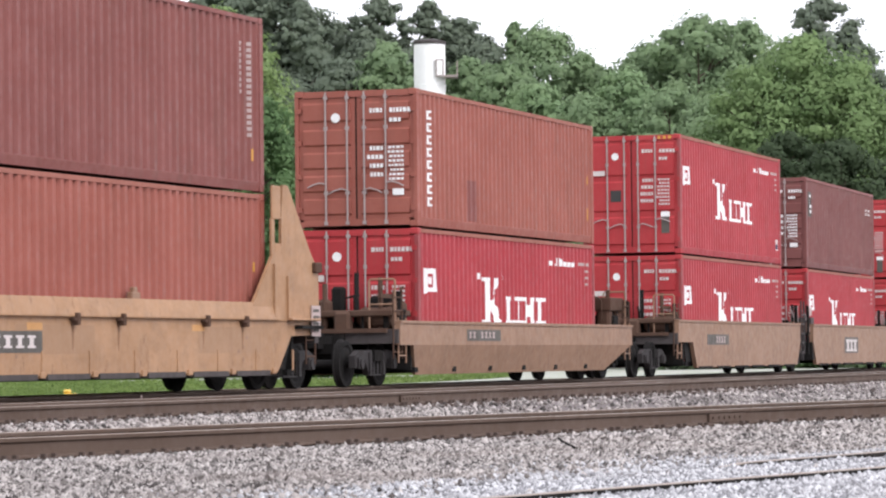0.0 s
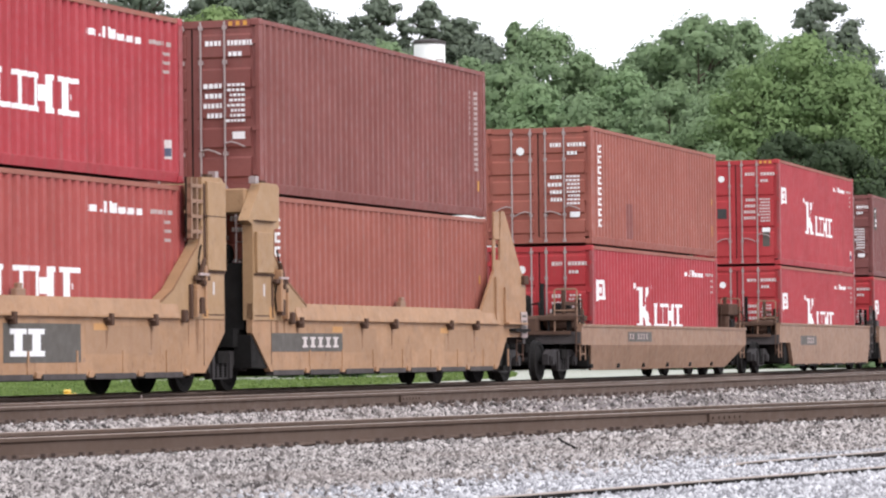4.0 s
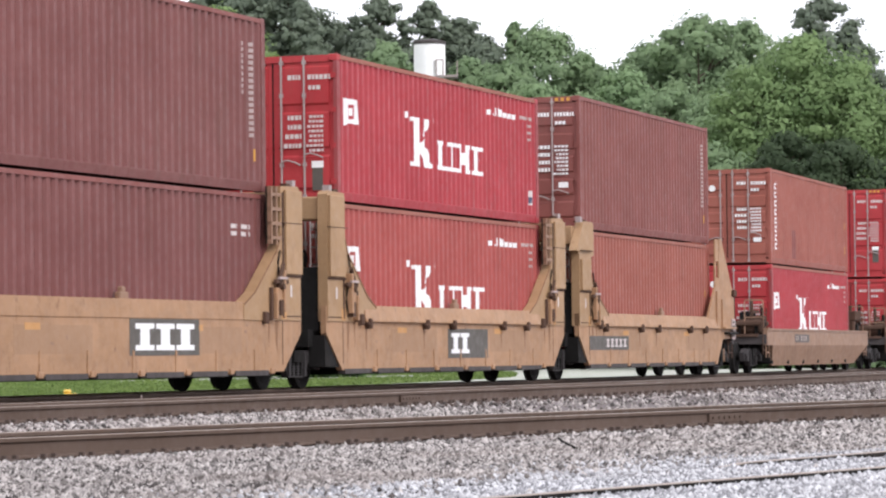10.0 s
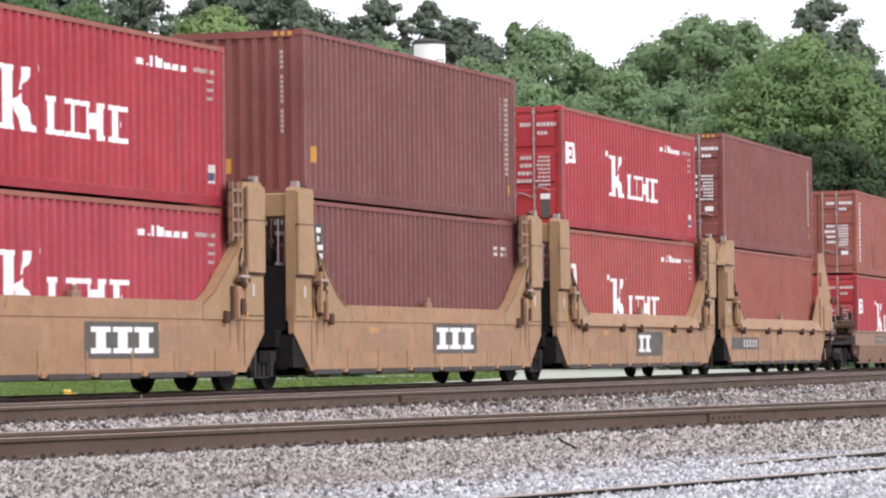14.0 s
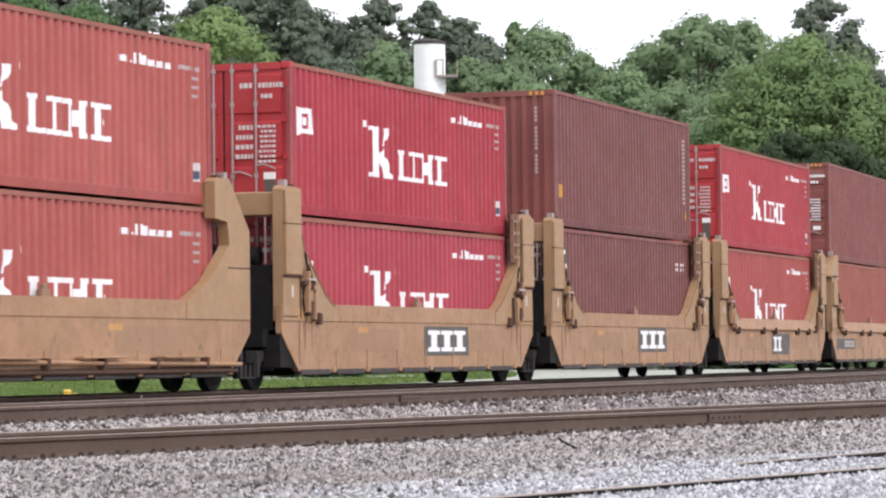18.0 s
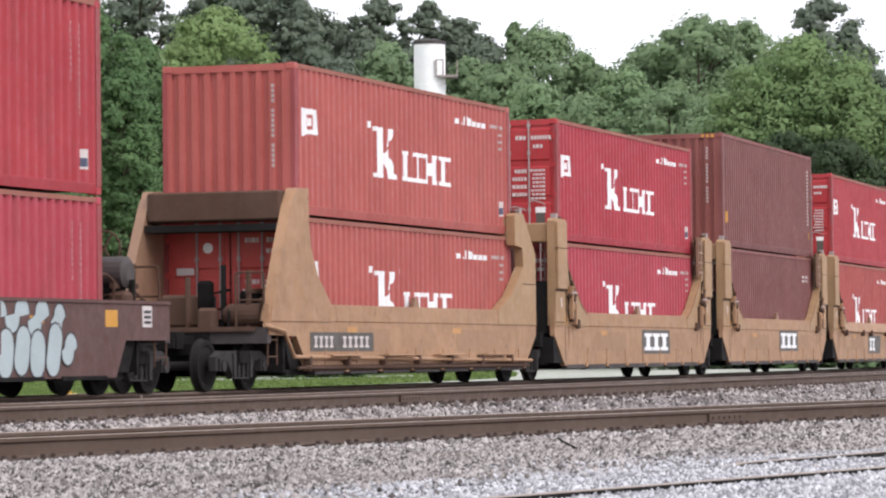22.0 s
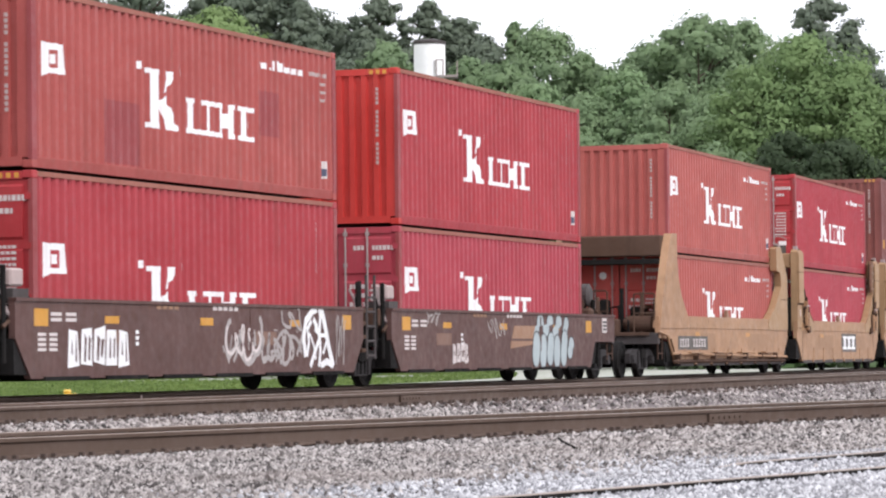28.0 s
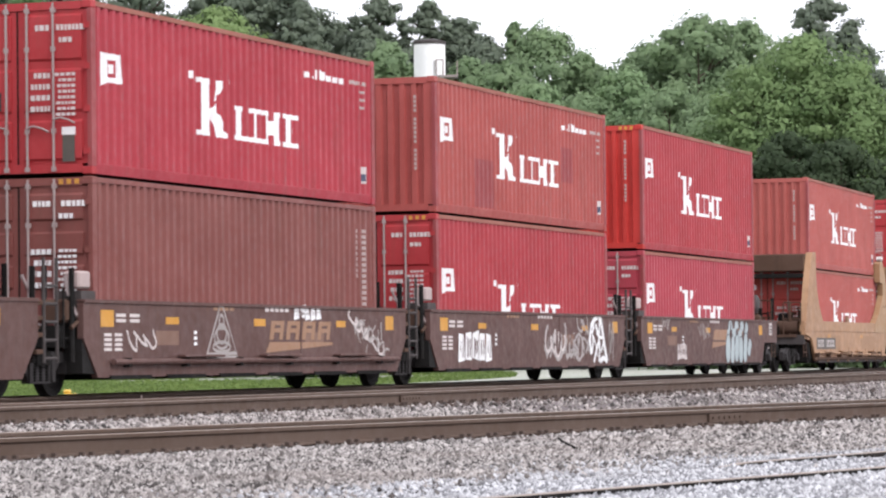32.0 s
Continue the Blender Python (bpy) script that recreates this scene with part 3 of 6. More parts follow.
            for o, zh in ((0.17, 0.70), (0.60, 0.82)):
                part("door_handle", tube(0.016, [(-hl - 0.04, sy * o, zh), (-hl - 0.045, sy * (o + 0.12), zh + 0.03), (-hl - 0.04, sy * (o + 0.26), zh - 0.01), (-hl - 0.04, sy * (o + 0.36), zh - 0.06)]), GALV, d)
            for z in (0.3, 0.3 + (high - 0.7) / 3, 0.3 + 2 * (high - 0.7) / 3, high - 0.42):
                part("hinge", boxes((-hl - 0.008, -hl + 0.05, sy * (hw - 0.08) - 0.05, sy * (hw - 0.08) + 0.05, z, z + 0.09)), end_mat, d)
            part("gasket", boxes((-hl + 0.03, -hl + 0.034, min(sy * 0.002, sy * 0.014), max(sy * 0.002, sy * 0.014), z0, z1)), BLACKISH, d)
        rr = random.Random(int(high * 100) + len(label))
        dashes = []
        for y0, z, w, rows, h, gap in ((-0.53, high - 0.44, 0.24, 1, 0.085, 0.0), (-1.10, high - 0.44, 0.43, 1, 0.085, 0.0), (-0.90, high - 0.62, 0.22, 1, 0.075, 0.0),
                                       (-0.54, high - 1.15, 0.29, 4, 0.08, 0.085), (-0.95, high - 1.12, 0.29, 8, 0.045, 0.04)):
            for i in range(rows):
                yy = y0
                while yy < y0 + w - 0.02:
                    ww = rr.uniform(0.03, 0.075)
                    dashes.append((-hl - 0.004, -hl + 0.004, yy, yy + ww, z - i * (h + gap), z - i * (h + gap) + h))
                    yy += ww + 0.022
        stuff_part("end_marking", boxes(*dashes), PALEMARK if smooth else WHITEMARK, base)
        part("door_placard", boxes((-hl - 0.004, -hl + 0.004, -0.95, -0.73, high - 2.0, high - 1.88)), WHITEMARK, base)
        if smooth:
            part("notice_panel", boxes((-hl - 0.003, -hl + 0.004, -0.94, -0.74, high - 2.4, high - 2.0)), GREYPANEL, base, "dull grey notice panel")
            part("dark_placard", boxes((-hl - 0.004, -hl + 0.004, 0.26, 0.52, high - 1.62, high - 1.34)), DARKMARK, base, "black square placard")
            part("pale_placard", boxes((-hl - 0.004, -hl + 0.004, 0.66, 0.98, high - 0.98, high - 0.86)), PALEMARK, base)
        part("end_emblem", rods(0.09, ((-hl - 0.004, 0.40, high - 0.52), (-hl + 0.006, 0.40, high - 0.52)), n=16), WHITEMARK, base)
    else:
        b = bmesh.new()
        st = []
        n = 9
        wsp = (W40 - 0.3) / n
        for i in range(n):
            y = -hw + 0.15 + i * wsp
            st += [(y, 0.0), (y + wsp * 0.4, 0.0), (y + wsp * 0.5, 0.05), (y + wsp * 0.9, 0.05)]
        st.append((hw - 0.15, 0.0))
        rows = [[b.verts.new((-hl + 0.02 + o, y, z)) for z in (0.15, high - 0.11)] for y, o in [(-hw + 0.06, 0.0)] + st + [(hw - 0.06, 0.0)]]
        for p, q in zip(rows, rows[1:]):
            b.faces.new((p[0], p[1], q[1], q[0]))
        part("end_wall", b, end_mat, base)
        if given_end:
            zp = high * (0.3 if given_end is FLAMERED else 0.15)
            part("yellow_placard", boxes((-hl + 0.012, -hl + 0.018, 0.14, 0.36, zp, zp + 0.26)), GOLDMARK, base)
        stuff_part("end_marking", boxes(*[(-hl + 0.008, -hl + 0.016, -0.84, -0.785, high - 0.42 - 0.085 * i, high - 0.36 - 0.085 * i) for i in range(17) if i not in (4, 11)]), CODEMARK, base)
    y = -hw + 0.014
    xl, xr = -hl, hl
    drop = 0.28 if mark == "line_column_low" else 0.0
    if mark == "line":
        for poly in line_mark(xl + 4.05, high * 0.5 - 0.46 - drop):
            part("shipping_mark", painted(poly, y), WHITEMARK, base, "white block emblem")
        part("flag_emblem", painted(flag_outline(xl + 0.42, high - 1.17 - drop), y), WHITEMARK, base)
        row = [rect(xr - 3.5 + 0.152 * i, high - 0.52, 0.04 if i in (3, 9) else 0.115, h) for i, h in enumerate((0.1, 0.1, 0.1, 0.04, 0.17, 0.17, 0.15, 0.1, 0.1, 0.04, 0.1, 0.1, 0.1))]
        stuff_part("web_marking", painted(row, y), WHITEMARK, base)
        stuff_part("code_marking", painted(small_bars(xr - 1.15, high - 0.48, 0.8, 1, 0.07, broken=4) + small_bars(xr - 0.75, high - 0.62, 0.3, 3, 0.05, 0.09, broken=2), y), CODEMARK, base)
        part("placard", painted([rect(xr - 0.68, 0.36, 0.28, 0.3)], y), PALEMARK, base)
        part("placard_field", painted([rect(xr - 0.63, 0.40, 0.18, 0.13)], y - 0.002), BLUEGREY, base)
    elif mark.startswith("line_column"):
        for poly in line_mark(xl + 4.05, high * 0.5 - 0.46 - drop):
            part("shipping_mark", painted(poly, y), WHITEMARK, base, "white block emblem")
        part("flag_emblem", painted(flag_outline(xl + 0.42, high - 1.17 - drop), y), WHITEMARK, base)
        stuff_part("code_marking", painted([rect(xr - 1.0 + 0.32 * k, high - 0.45 - 0.1 * i, 0.085, 0.065) for k in range(2) for i in range(14 if k else 9)], y), PALEMARK, base)
        part("placard", painted([rect(xr - 0.68, 0.36, 0.28, 0.3)], y), PALEMARK, base)
        part("placard_field", painted([rect(xr - 0.63, 0.40, 0.18, 0.13)], y - 0.002), BLUEGREY, base)
    elif mark == "column":
        stuff_part("code_marking", painted([rect(xr - 0.92 + 0.34 * k, high - 0.5 - 0.1 * i, 0.085, 0.065) for k in range(2) for i in range(16 if k else 9)], y), CODEMARK, base)
        part("yellow_placard", painted([rect(xr - 0.52, 0.5, 0.15, 0.2)], y), GOLDMARK, base)
        if given_end:
            part("yellow_placard", painted([rect(xl + 0.42, 0.62, 0.2, 0.28)], y), GOLDMARK, base)
    elif mark == "tall":
        stuff_part("tall_marking", painted([q for i in range(8) for q in (rect(xl + 0.72, high - 0.55 - 0.235 * i, 0.07, 0.17), rect(xl + 0.79, high - 0.55 - 0.235 * i, 0.2, 0.045), rect(xl + 0.79, high - 0.425 - 0.235 * i, 0.12 + 0.08 * (i % 2), 0.045))], y), WHITEMARK, base)
        part("yellow_placard", painted([rect(xr - 0.5, high - 1.3, 0.2, 0.16), rect(xr - 0.5, 0.5, 0.2, 0.26)], y), GOLDMARK, base)
    elif mark == "low":
        stuff_part("code_marking", painted(small_bars(xr - 1.4, high - 0.6, 0.8, 2, 0.07, broken=5), y), PALEMARK, base)
        part("tall_panel", painted([rect(xl + 0.5, high - 1.12, 0.42, 0.72)], y), GREYPANEL, base)
        stuff_part("tall_marking", painted([rect(xl + 0.56 + 0.04 * i, high - 0.56 - 0.15 * i, 0.24 - 0.06 * (i % 2), 0.09) for i in range(4)], y - 0.002), WHITEMARK, base)
    return base


# ---- running gear ----
WHEEL_R = 0.42
wheel_bm = bmesh.new()
for sy in (-1, 1):
    lathe(wheel_bm, [(0.10, sy * 0.80), (0.30, sy * 0.775), (0.345, sy * 0.80), (WHEEL_R - 0.005, sy * 0.80), (WHEEL_R, sy * 0.71), (WHEEL_R + 0.028, sy * 0.69), (WHEEL_R + 0.02, sy * 0.665), (0.33, sy * 0.67), (0.12, sy * 0.72)], "y", 28)
rod(wheel_bm, (0, -0.98, 0), (0, 0.98, 0), 0.075, 12)
for sy in (-1, 1):
    for i in range(3):
        a = 2.0944 * i
        box(wheel_bm, 0.05 * math.cos(a) - 0.012, 0.05 * math.cos(a) + 0.012, sy * 0.98 - 0.012, sy * 0.98 + 0.012, 0.05 * math.sin(a) - 0.012, 0.05 * math.sin(a) + 0.012)
WHEELSET = mesh_from("wheelset", wheel_bm, BLACKISH)
side_bm = bmesh.new()
plate(side_bm, [(-1.12, 0.34), (-1.12, 0.56), (-0.85, 0.66), (0.85, 0.66), (1.12, 0.56), (1.12, 0.34), (0.98, 0.34), (0.92, 0.50), (0.62, 0.50), (0.35, 0.20), (-0.35, 0.20), (-0.62, 0.50), (-0.92, 0.50), (-0.98, 0.34)], -0.05, 0.07)
for sx in (-1, 1):
    box(side_bm, sx * 0.89 - 0.13, sx * 0.89 + 0.13, -0.09, 0.06, 0.33, 0.53)
    rod(side_bm, (sx * 0.89, -0.12, 0.42), (sx * 0.89, -0.08, 0.42), 0.10, 14)
    box(side_bm, sx * 0.36 - 0.05, sx * 0.36 + 0.05, -0.09, -0.04, 0.22, 0.62)
SIDEFRAME = mesh_from("side_frame", side_bm, GRIMEGREY)
SPRING = mesh_from("spring", lathe(bmesh.new(), [(0.055 + 0.02 * (k % 2), 0.23 + 0.021 * k) for k in range(13)], "z", 10), BLACKISH)
WHEELSETS = []


def truck(car, x):
    t = part("truck", boxes((-0.22, 0.22, -1.1, 1.1, 0.46, 0.66), (-0.35, 0.35, -0.35, 0.35, 0.6, 0.78)), BLACKISH, car, "dark two-axle truck", (x, 0, 0))
    for sy in (-1, 1):
        f = part("side_frame", SIDEFRAME, None, t, "", (0, sy * 0.99, 0))
        f.rotation_euler = (0, 0, 0 if sy < 0 else math.pi)
        for k in (-0.2, 0.0, 0.2):
            part("spring", SPRING, None, t, "", (k, sy * 1.0, 0))
    for dx in (-0.89, 0.89):
        w = part("wheelset", WHEELSET, None, t, "steel wheels with polished rims", (dx, 0, WHEEL_R))
        WHEELSETS.append((w, dx))
    return t


def ladder(car, x, y, z0, z1, w=0.4, mat=GALV, step=0.3, name="ladder", cross=False):
    a, b = ((x, y - w / 2), (x, y + w / 2)) if cross else ((x - w / 2, y), (x + w / 2, y))
    pairs = [((*a, z0), (*a, z1)), ((*b, z0), (*b, z1))]
    n = max(1, int((z1 - z0) / step))
    pairs += [((*a, z0 + (i + 0.5) * (z1 - z0) / n), (*b, z0 + (i + 0.5) * (z1 - z0) / n)) for i in range(n)]
    return part(name, rods(0.016, *pairs, n=6), mat, car)


def coupler(car, x, sgn):
    b = boxes((min(x, x + sgn * 0.75), max(x, x + sgn * 0.75), -0.09, 0.09, 0.75, 0.93))
    box(b, *sorted((x + sgn * 0.7, x + sgn * 1.05)), -0.16, 0.16, 0.70, 0.98)
    box(b, *sorted((x + sgn * 0.98, x + sgn * 1.14)), -0.14, 0.02, 0.71, 0.97)
    part("coupler", b, BLACKISH, car, "dark steel knuckle coupler")
    part("air_hose", rods(0.03, ((x + sgn * 0.3, -0.4, 0.7), (x + sgn * 0.7, -0.42, 0.42)), ((x + sgn * 0.7, -0.42, 0.42), (x + sgn * 1.05, -0.3, 0.38)), n=8), GALV, car)


SIDE_Y = 1.38


def car_side(car, mat, pts, name="side_sill"):
    for sy in (-1, 1):
        b = bmesh.new()
        plate(b, pts, *sorted((sy * SIDE_Y, sy * (SIDE_Y - 0.10))))
        part(name, b, mat, car)


def side_patch(car, name, pts, mat, proud=0.004, label=""):
    b = bmesh.new()
    plate(b, pts, -SIDE_Y - proud, -SIDE_Y - proud + 0.003)
    return part(name, b, mat, car, label)


def side_bars(car, x, z, w, h, n, mat, rows=1, proud=0.004, name="stencil_bar", fill=0.7):
    for j in range(rows):
        for i in range(n):
            side_patch(car, name, rect(x + i * w / n, z - j * h * 1.6, w / n * fill, h), mat, proud)


def stencil_panel(car, x0, x1, z0, z1, blocks, mat=WHITEMARK):
    side_patch(car, "stencil_panel", rect(x0, z0, x1 - x0, z1 - z0), GREYPANEL, 0.004)
    w, h = x1 - x0, z1 - z0
    for a, b, c, d in blocks:
        g = bmesh.new()
        bw, bh = (c - a) * w, (d - b) * h
        for q in capped(x0 + a * w, z0 + b * h, bw, bh, bw * 0.5, 0.5, cap=bh * 0.2):
            plate(g, q, -SIDE_Y - 0.008, -SIDE_Y - 0.005)
        part("panel_block", g, mat, car)


def well_floor(car, x0, x1, mat):
    part("well_floor", boxes((x0, x1, -1.2, 1.2, 0.235, 0.345), *[(x, x + 0.2, -1.28, 1.28, 0.245, 0.34) for x in np.linspace(x0, x1 - 0.2, 7)]), mat, car)


def end_gear(car, x, sgn, mat):
    """Platform, bulkhead and brake gear on a car's end, x at the body's end, sgn the way outwards."""
    part("end_platform", boxes((*sorted((x - sgn * 1.3, x + sgn * 0.12)), -1.15, 1.15, 0.98, 1.06)), RUSTY, car)
    for k, (dx, y, z1) in enumerate(((0.3, -0.9, 2.0), (0.55, -0.35, 2.1), (0.2, 0.15, 1.9), (0.75, -1.1, 1.75))):
        part("brake_post", rods(0.05, ((x - sgn * dx, y, 1.04), (x - sgn * dx, y, z1)), n=8), BLACKISH if k % 2 else RUSTY, car)
    part("brake_cylinder", lathe(bmesh.new(), [(0.09, -0.42), (0.19, -0.38), (0.19, 0.2), (0.12, 0.3)], "y", 16), RUSTY, car, "", (x - sgn * 0.35, -0.75, 1.26))
    part("lever_box", bevelled(boxes((*sorted((x - sgn * 0.9, x - sgn * 0.5)), -1.2, -0.7, 1.06, 1.42)), 0.03), BLACKISH, car)
    part("release_rod", rods(0.018, ((x - sgn * 0.05, -1.3, 0.9), (x - sgn * 0.05, 0.6, 0.86)), n=6), GALV, car)
    part("end_sill", boxes((*sorted((x - sgn * 0.12, x + sgn * 0.05)), -1.36, 1.36, 0.78, 1.04)), DARKGREY, car)
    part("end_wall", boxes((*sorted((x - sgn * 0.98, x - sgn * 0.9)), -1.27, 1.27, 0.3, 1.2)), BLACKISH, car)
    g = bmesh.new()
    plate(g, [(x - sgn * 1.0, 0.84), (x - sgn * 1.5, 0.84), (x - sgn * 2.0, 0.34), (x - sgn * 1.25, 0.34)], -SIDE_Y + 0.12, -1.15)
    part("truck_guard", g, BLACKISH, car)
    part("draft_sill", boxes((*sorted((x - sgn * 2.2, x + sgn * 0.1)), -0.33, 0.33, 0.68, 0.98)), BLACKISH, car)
    for dx, y, z0, w, d, h in ((0.95, -1.0, 1.06, 0.34, 0.3, 0.5), (1.25, -0.6, 1.06, 0.3, 0.4, 0.62), (0.1, -0.25, 0.98, 0.28, 0.3, 0.4), (0.55, 0.45, 1.06, 0.5, 0.5, 0.55), (1.1, 0.2, 1.06, 0.24, 0.24, 0.8)):
        part("valve_body", bevelled(boxes((x - sgn * dx - w / 2, x - sgn * dx + w / 2, y - d / 2, y + d / 2, z0, z0 + h)), 0.05), BLACKISH if h > 0.6 else RUSTY, car)
    for k, (dx, y) in enumerate(((0.15, -0.6), (0.45, -1.15), (0.85, -0.2), (1.2, -1.0))):
        z = 1.3 + 0.14 * k
        part("air_pipe", tube(0.024, [(x - sgn * dx, y, 0.95), (x - sgn * dx, y, z), (x - sgn * (dx + 0.12), y + 0.06, z + 0.1), (x - sgn * (dx + 0.55), y + 0.1, z + 0.12), (x - sgn * (dx + 0.6), y + 0.5, z + 0.05), (x - sgn * (dx + 0.6), y + 0.5, 1.0)]), RUSTY if k % 2 else BLACKISH, car)
    part("lever_arm", boxes((*sorted((x - sgn * 0.2, x - sgn * 1.1)), -0.95, -0.88, 1.62, 1.70)), RUSTY, car)
    ladder(car, x - sgn * 0.25, -1.33, 0.42, 1.25, 0.42, mat, 0.22, "side_ladder")
    part("hand_rail", tube(0.02, [(x - sgn * 0.1, -1.25, 1.0), (x - sgn * 0.1, -1.25, 1.93), (x - sgn * 0.1, -1.22, 1.96), (x - sgn * 0.1, -0.78, 1.96), (x - sgn * 0.1, -0.75, 1.93), (x - sgn * 0.1, -0.75, 1.0)]), mat, car)
    part("cross_bar", rods(0.018, ((x - sgn * 0.1, -1.25, 1.5), (x - sgn * 0.1, -0.75, 1.5)), n=6), mat, car)


def wing_car(x0, x1, label, left_end=False, right_end=False, truck_left=None, truck_right=None):
    """A buff well car with tall guide wings at the well's ends; body from x0 to x1 in the train's own line."""
    xm = (x0 + x1) / 2
    car = tagged(new("well_car"), label, "well car", group="buff articulated well cars")
    car["line_x"] = xm
    a, b = x0 - xm, x1 - xm
    top, bot = 1.43, 0.31
    foot_l = [(a, 0.92), (a + 1.25, 0.9), (a + 1.85, bot)] if left_end else [(a, 0.95), (a + 0.8, bot)]
    foot_r = [(b - 1.85, bot), (b - 1.25, 0.9), (b, 0.92)] if right_end else [(b - 0.8, bot), (b, 0.95)]
    car_side(car, YELLOW, foot_l + foot_r + [(b, top), (a, top)])
    shelf = 0.065 if x0 > 25 else 0.012
    for sy in (-1, 1):
        g = bmesh.new()
        sec = [(sy * (SIDE_Y + 0.003), 1.15), (sy * (SIDE_Y + shelf), 1.165), (sy * (SIDE_Y + shelf), 1.19), (sy * (SIDE_Y + 0.004), top + 0.02), (sy * (SIDE_Y - 0.1), top + 0.02), (sy * (SIDE_Y - 0.1), top)]
        ring = [[g.verts.new((x, y, z)) for y, z in sec] for x in (a + 1.9, b - 1.9)]
        for i in range(len(sec)):
            g.faces.new((ring[0][i], ring[0][(i + 1) % len(sec)], ring[1][(i + 1) % len(sec)], ring[1][i]))
        g.faces.new(ring[0])
        g.faces.new(ring[1][::-1])
        bmesh.ops.recalc_face_normals(g, faces=g.faces)
        part("top_chord", g, YELLOW, car, "sloped buff top chord")
    part("stacking_lug", bevelled(boxes((-0.16, 0.14, -SIDE_Y + 0.0, -SIDE_Y + 0.1, top, top + 0.12), (-0.08, 0.06, -SIDE_Y + 0.01, -SIDE_Y + 0.09, top + 0.1, top + 0.2)), 0.015), YELLOW2, car)
    for x in np.arange(a + (2.1 if left_end else 0.9), b - (2.9 if right_end else 1.5), 1.75):
        # Dark bars stand in for the shadowed gap between the pale clips.
        part("shadow_gap_bar", boxes((x, x + 1.42, -SIDE_Y - 0.012, -SIDE_Y + 0.12, bot - 0.06, bot + 0.025)), DARKGREY, car)
        part("chord_clip", bevelled(boxes((x + 1.5, x + 1.66, -SIDE_Y - 0.03, -SIDE_Y + 0.05, bot - 0.035, bot + 0.06)), 0.01), YELLOW, car)
    for k, x in enumerate(np.arange(a + 2.0, b - 1.8, 1.6)):
        if k % 3 != 1 and x0 > 25:
            part("lift_bracket", bevelled(boxes((x, x + 0.09, -SIDE_Y - 0.12, -SIDE_Y, 1.04, 1.22), (x - 0.06, x + 0.14, -SIDE_Y - 0.10, -SIDE_Y, 1.10, 1.15)), 0.012), RUSTY, car)
            side_patch(car, "rust_streak", [(x + 0.0, 1.06), (x + 0.1, 1.06), (x + 0.075, 0.7 + 0.1 * (k % 2)), (x + 0.04, 0.66)], RUSTSTAIN, 0.0022)
        part("side_rib", boxes((x + 0.6, x + 0.66, -SIDE_Y - 0.014, -SIDE_Y, bot + 0.02, bot + 0.36)), YELLOW, car)
    well_floor(car, a + 1.0, b - 1.0, BLACKISH)
    for side in (-1, 1):
        end = a if side < 0 else b
        o = -side
        swoop = (side < 0 and left_end) or (side > 0 and right_end)
        if swoop and side > 0:
            pts = [(end + o * a_, z_) for a_, z_ in ((0.02, 1.15), (0.02, 1.95), (0.12, 2.12), (0.34, 2.27), (1.3, 3.32), (1.42, 3.42), (1.62, 3.42), (1.70, 2.9), (1.70, 2.40), (2.05, 2.28), (2.95, 1.44), (2.95, 1.15))]
        elif swoop:
            pts = [(end + o * 0.03, 1.2), (end + o * 0.18, 1.55), (end + o * 0.55, 2.3), (end + o * 1.0, 3.1), (end + o * 1.25, 3.4), (end + o * 1.85, 3.42), (end + o * 1.85, 2.85),
                   (end + o * 1.95, 2.4), (end + o * 2.25, 1.95), (end + o * 2.95, 1.43), (end + o * 2.95, 1.15), (end + o * 0.02, 1.15)]
        elif side < 0 and right_end:
            pts = [(end + a_, z_) for a_, z_ in ((0.0, 1.16), (0.0, 2.72), (-0.2, 2.78), (0.42, 3.42), (1.1, 3.42), (1.2, 3.36), (1.2, 2.70), (0.95, 2.66), (0.92, 2.3), (1.35, 1.92), (2.45, 1.43), (2.45, 1.16))]
        elif side > 0 and left_end:
            pts = [(end + o * a_, z_) for a_, z_ in ((0.04, 1.16), (0.04, 2.6), (0.86, 3.42), (1.38, 3.42), (1.46, 3.36), (1.46, 2.77), (0.95, 2.72), (0.88, 2.35), (1.76, 1.74), (2.6, 1.43), (2.6, 1.16))]
        else:
            pts = [(end + o * 0.04, 1.16), (end + o * 0.05, 1.45), (end + o * 0.06, 3.36), (end + o * 0.16, 3.42), (end + o * 0.92, 3.40), (end + o * 0.95, 2.62), (end + o * 1.1, 2.35), (end + o * 2.1, 1.62), (end + o * 2.55, 1.43), (end + o * 2.55, 1.16)]
        for sy in (-1, 1):
            g = bmesh.new()
            plate(g, pts, *sorted((sy * (SIDE_Y + 0.02), sy * (SIDE_Y - (0.03 if swoop and side > 0 else 0.16)))))
            # Darker buff on the far end wing paints in its inner face's shade and rust.
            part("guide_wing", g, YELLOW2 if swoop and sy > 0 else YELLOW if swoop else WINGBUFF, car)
        if swoop and side > 0:
            for sy in (-1, 1):
                ya, yb = sorted((sy * (SIDE_Y + 0.015), sy * (SIDE_Y - 0.03)))
                part("guide_post", bevelled(boxes((end - 2.08, end - 1.71, ya, yb, 2.84, 3.40)), 0.015), YELLOW, car)
                part("guide_post", bevelled(boxes((end - 2.12, end - 1.98, ya, yb, 2.2, 2.84)), 0.01), YELLOW, car)
                part("guide_post", bevelled(boxes((end - 1.98, end - 1.71, ya, yb, 2.2, 2.44)), 0.01), YELLOW, car)
            part("gusset_rib", boxes((end - 1.5, end - 1.44, -SIDE_Y - 0.06, -SIDE_Y - 0.02, 1.2, 1.9)), YELLOW, car)
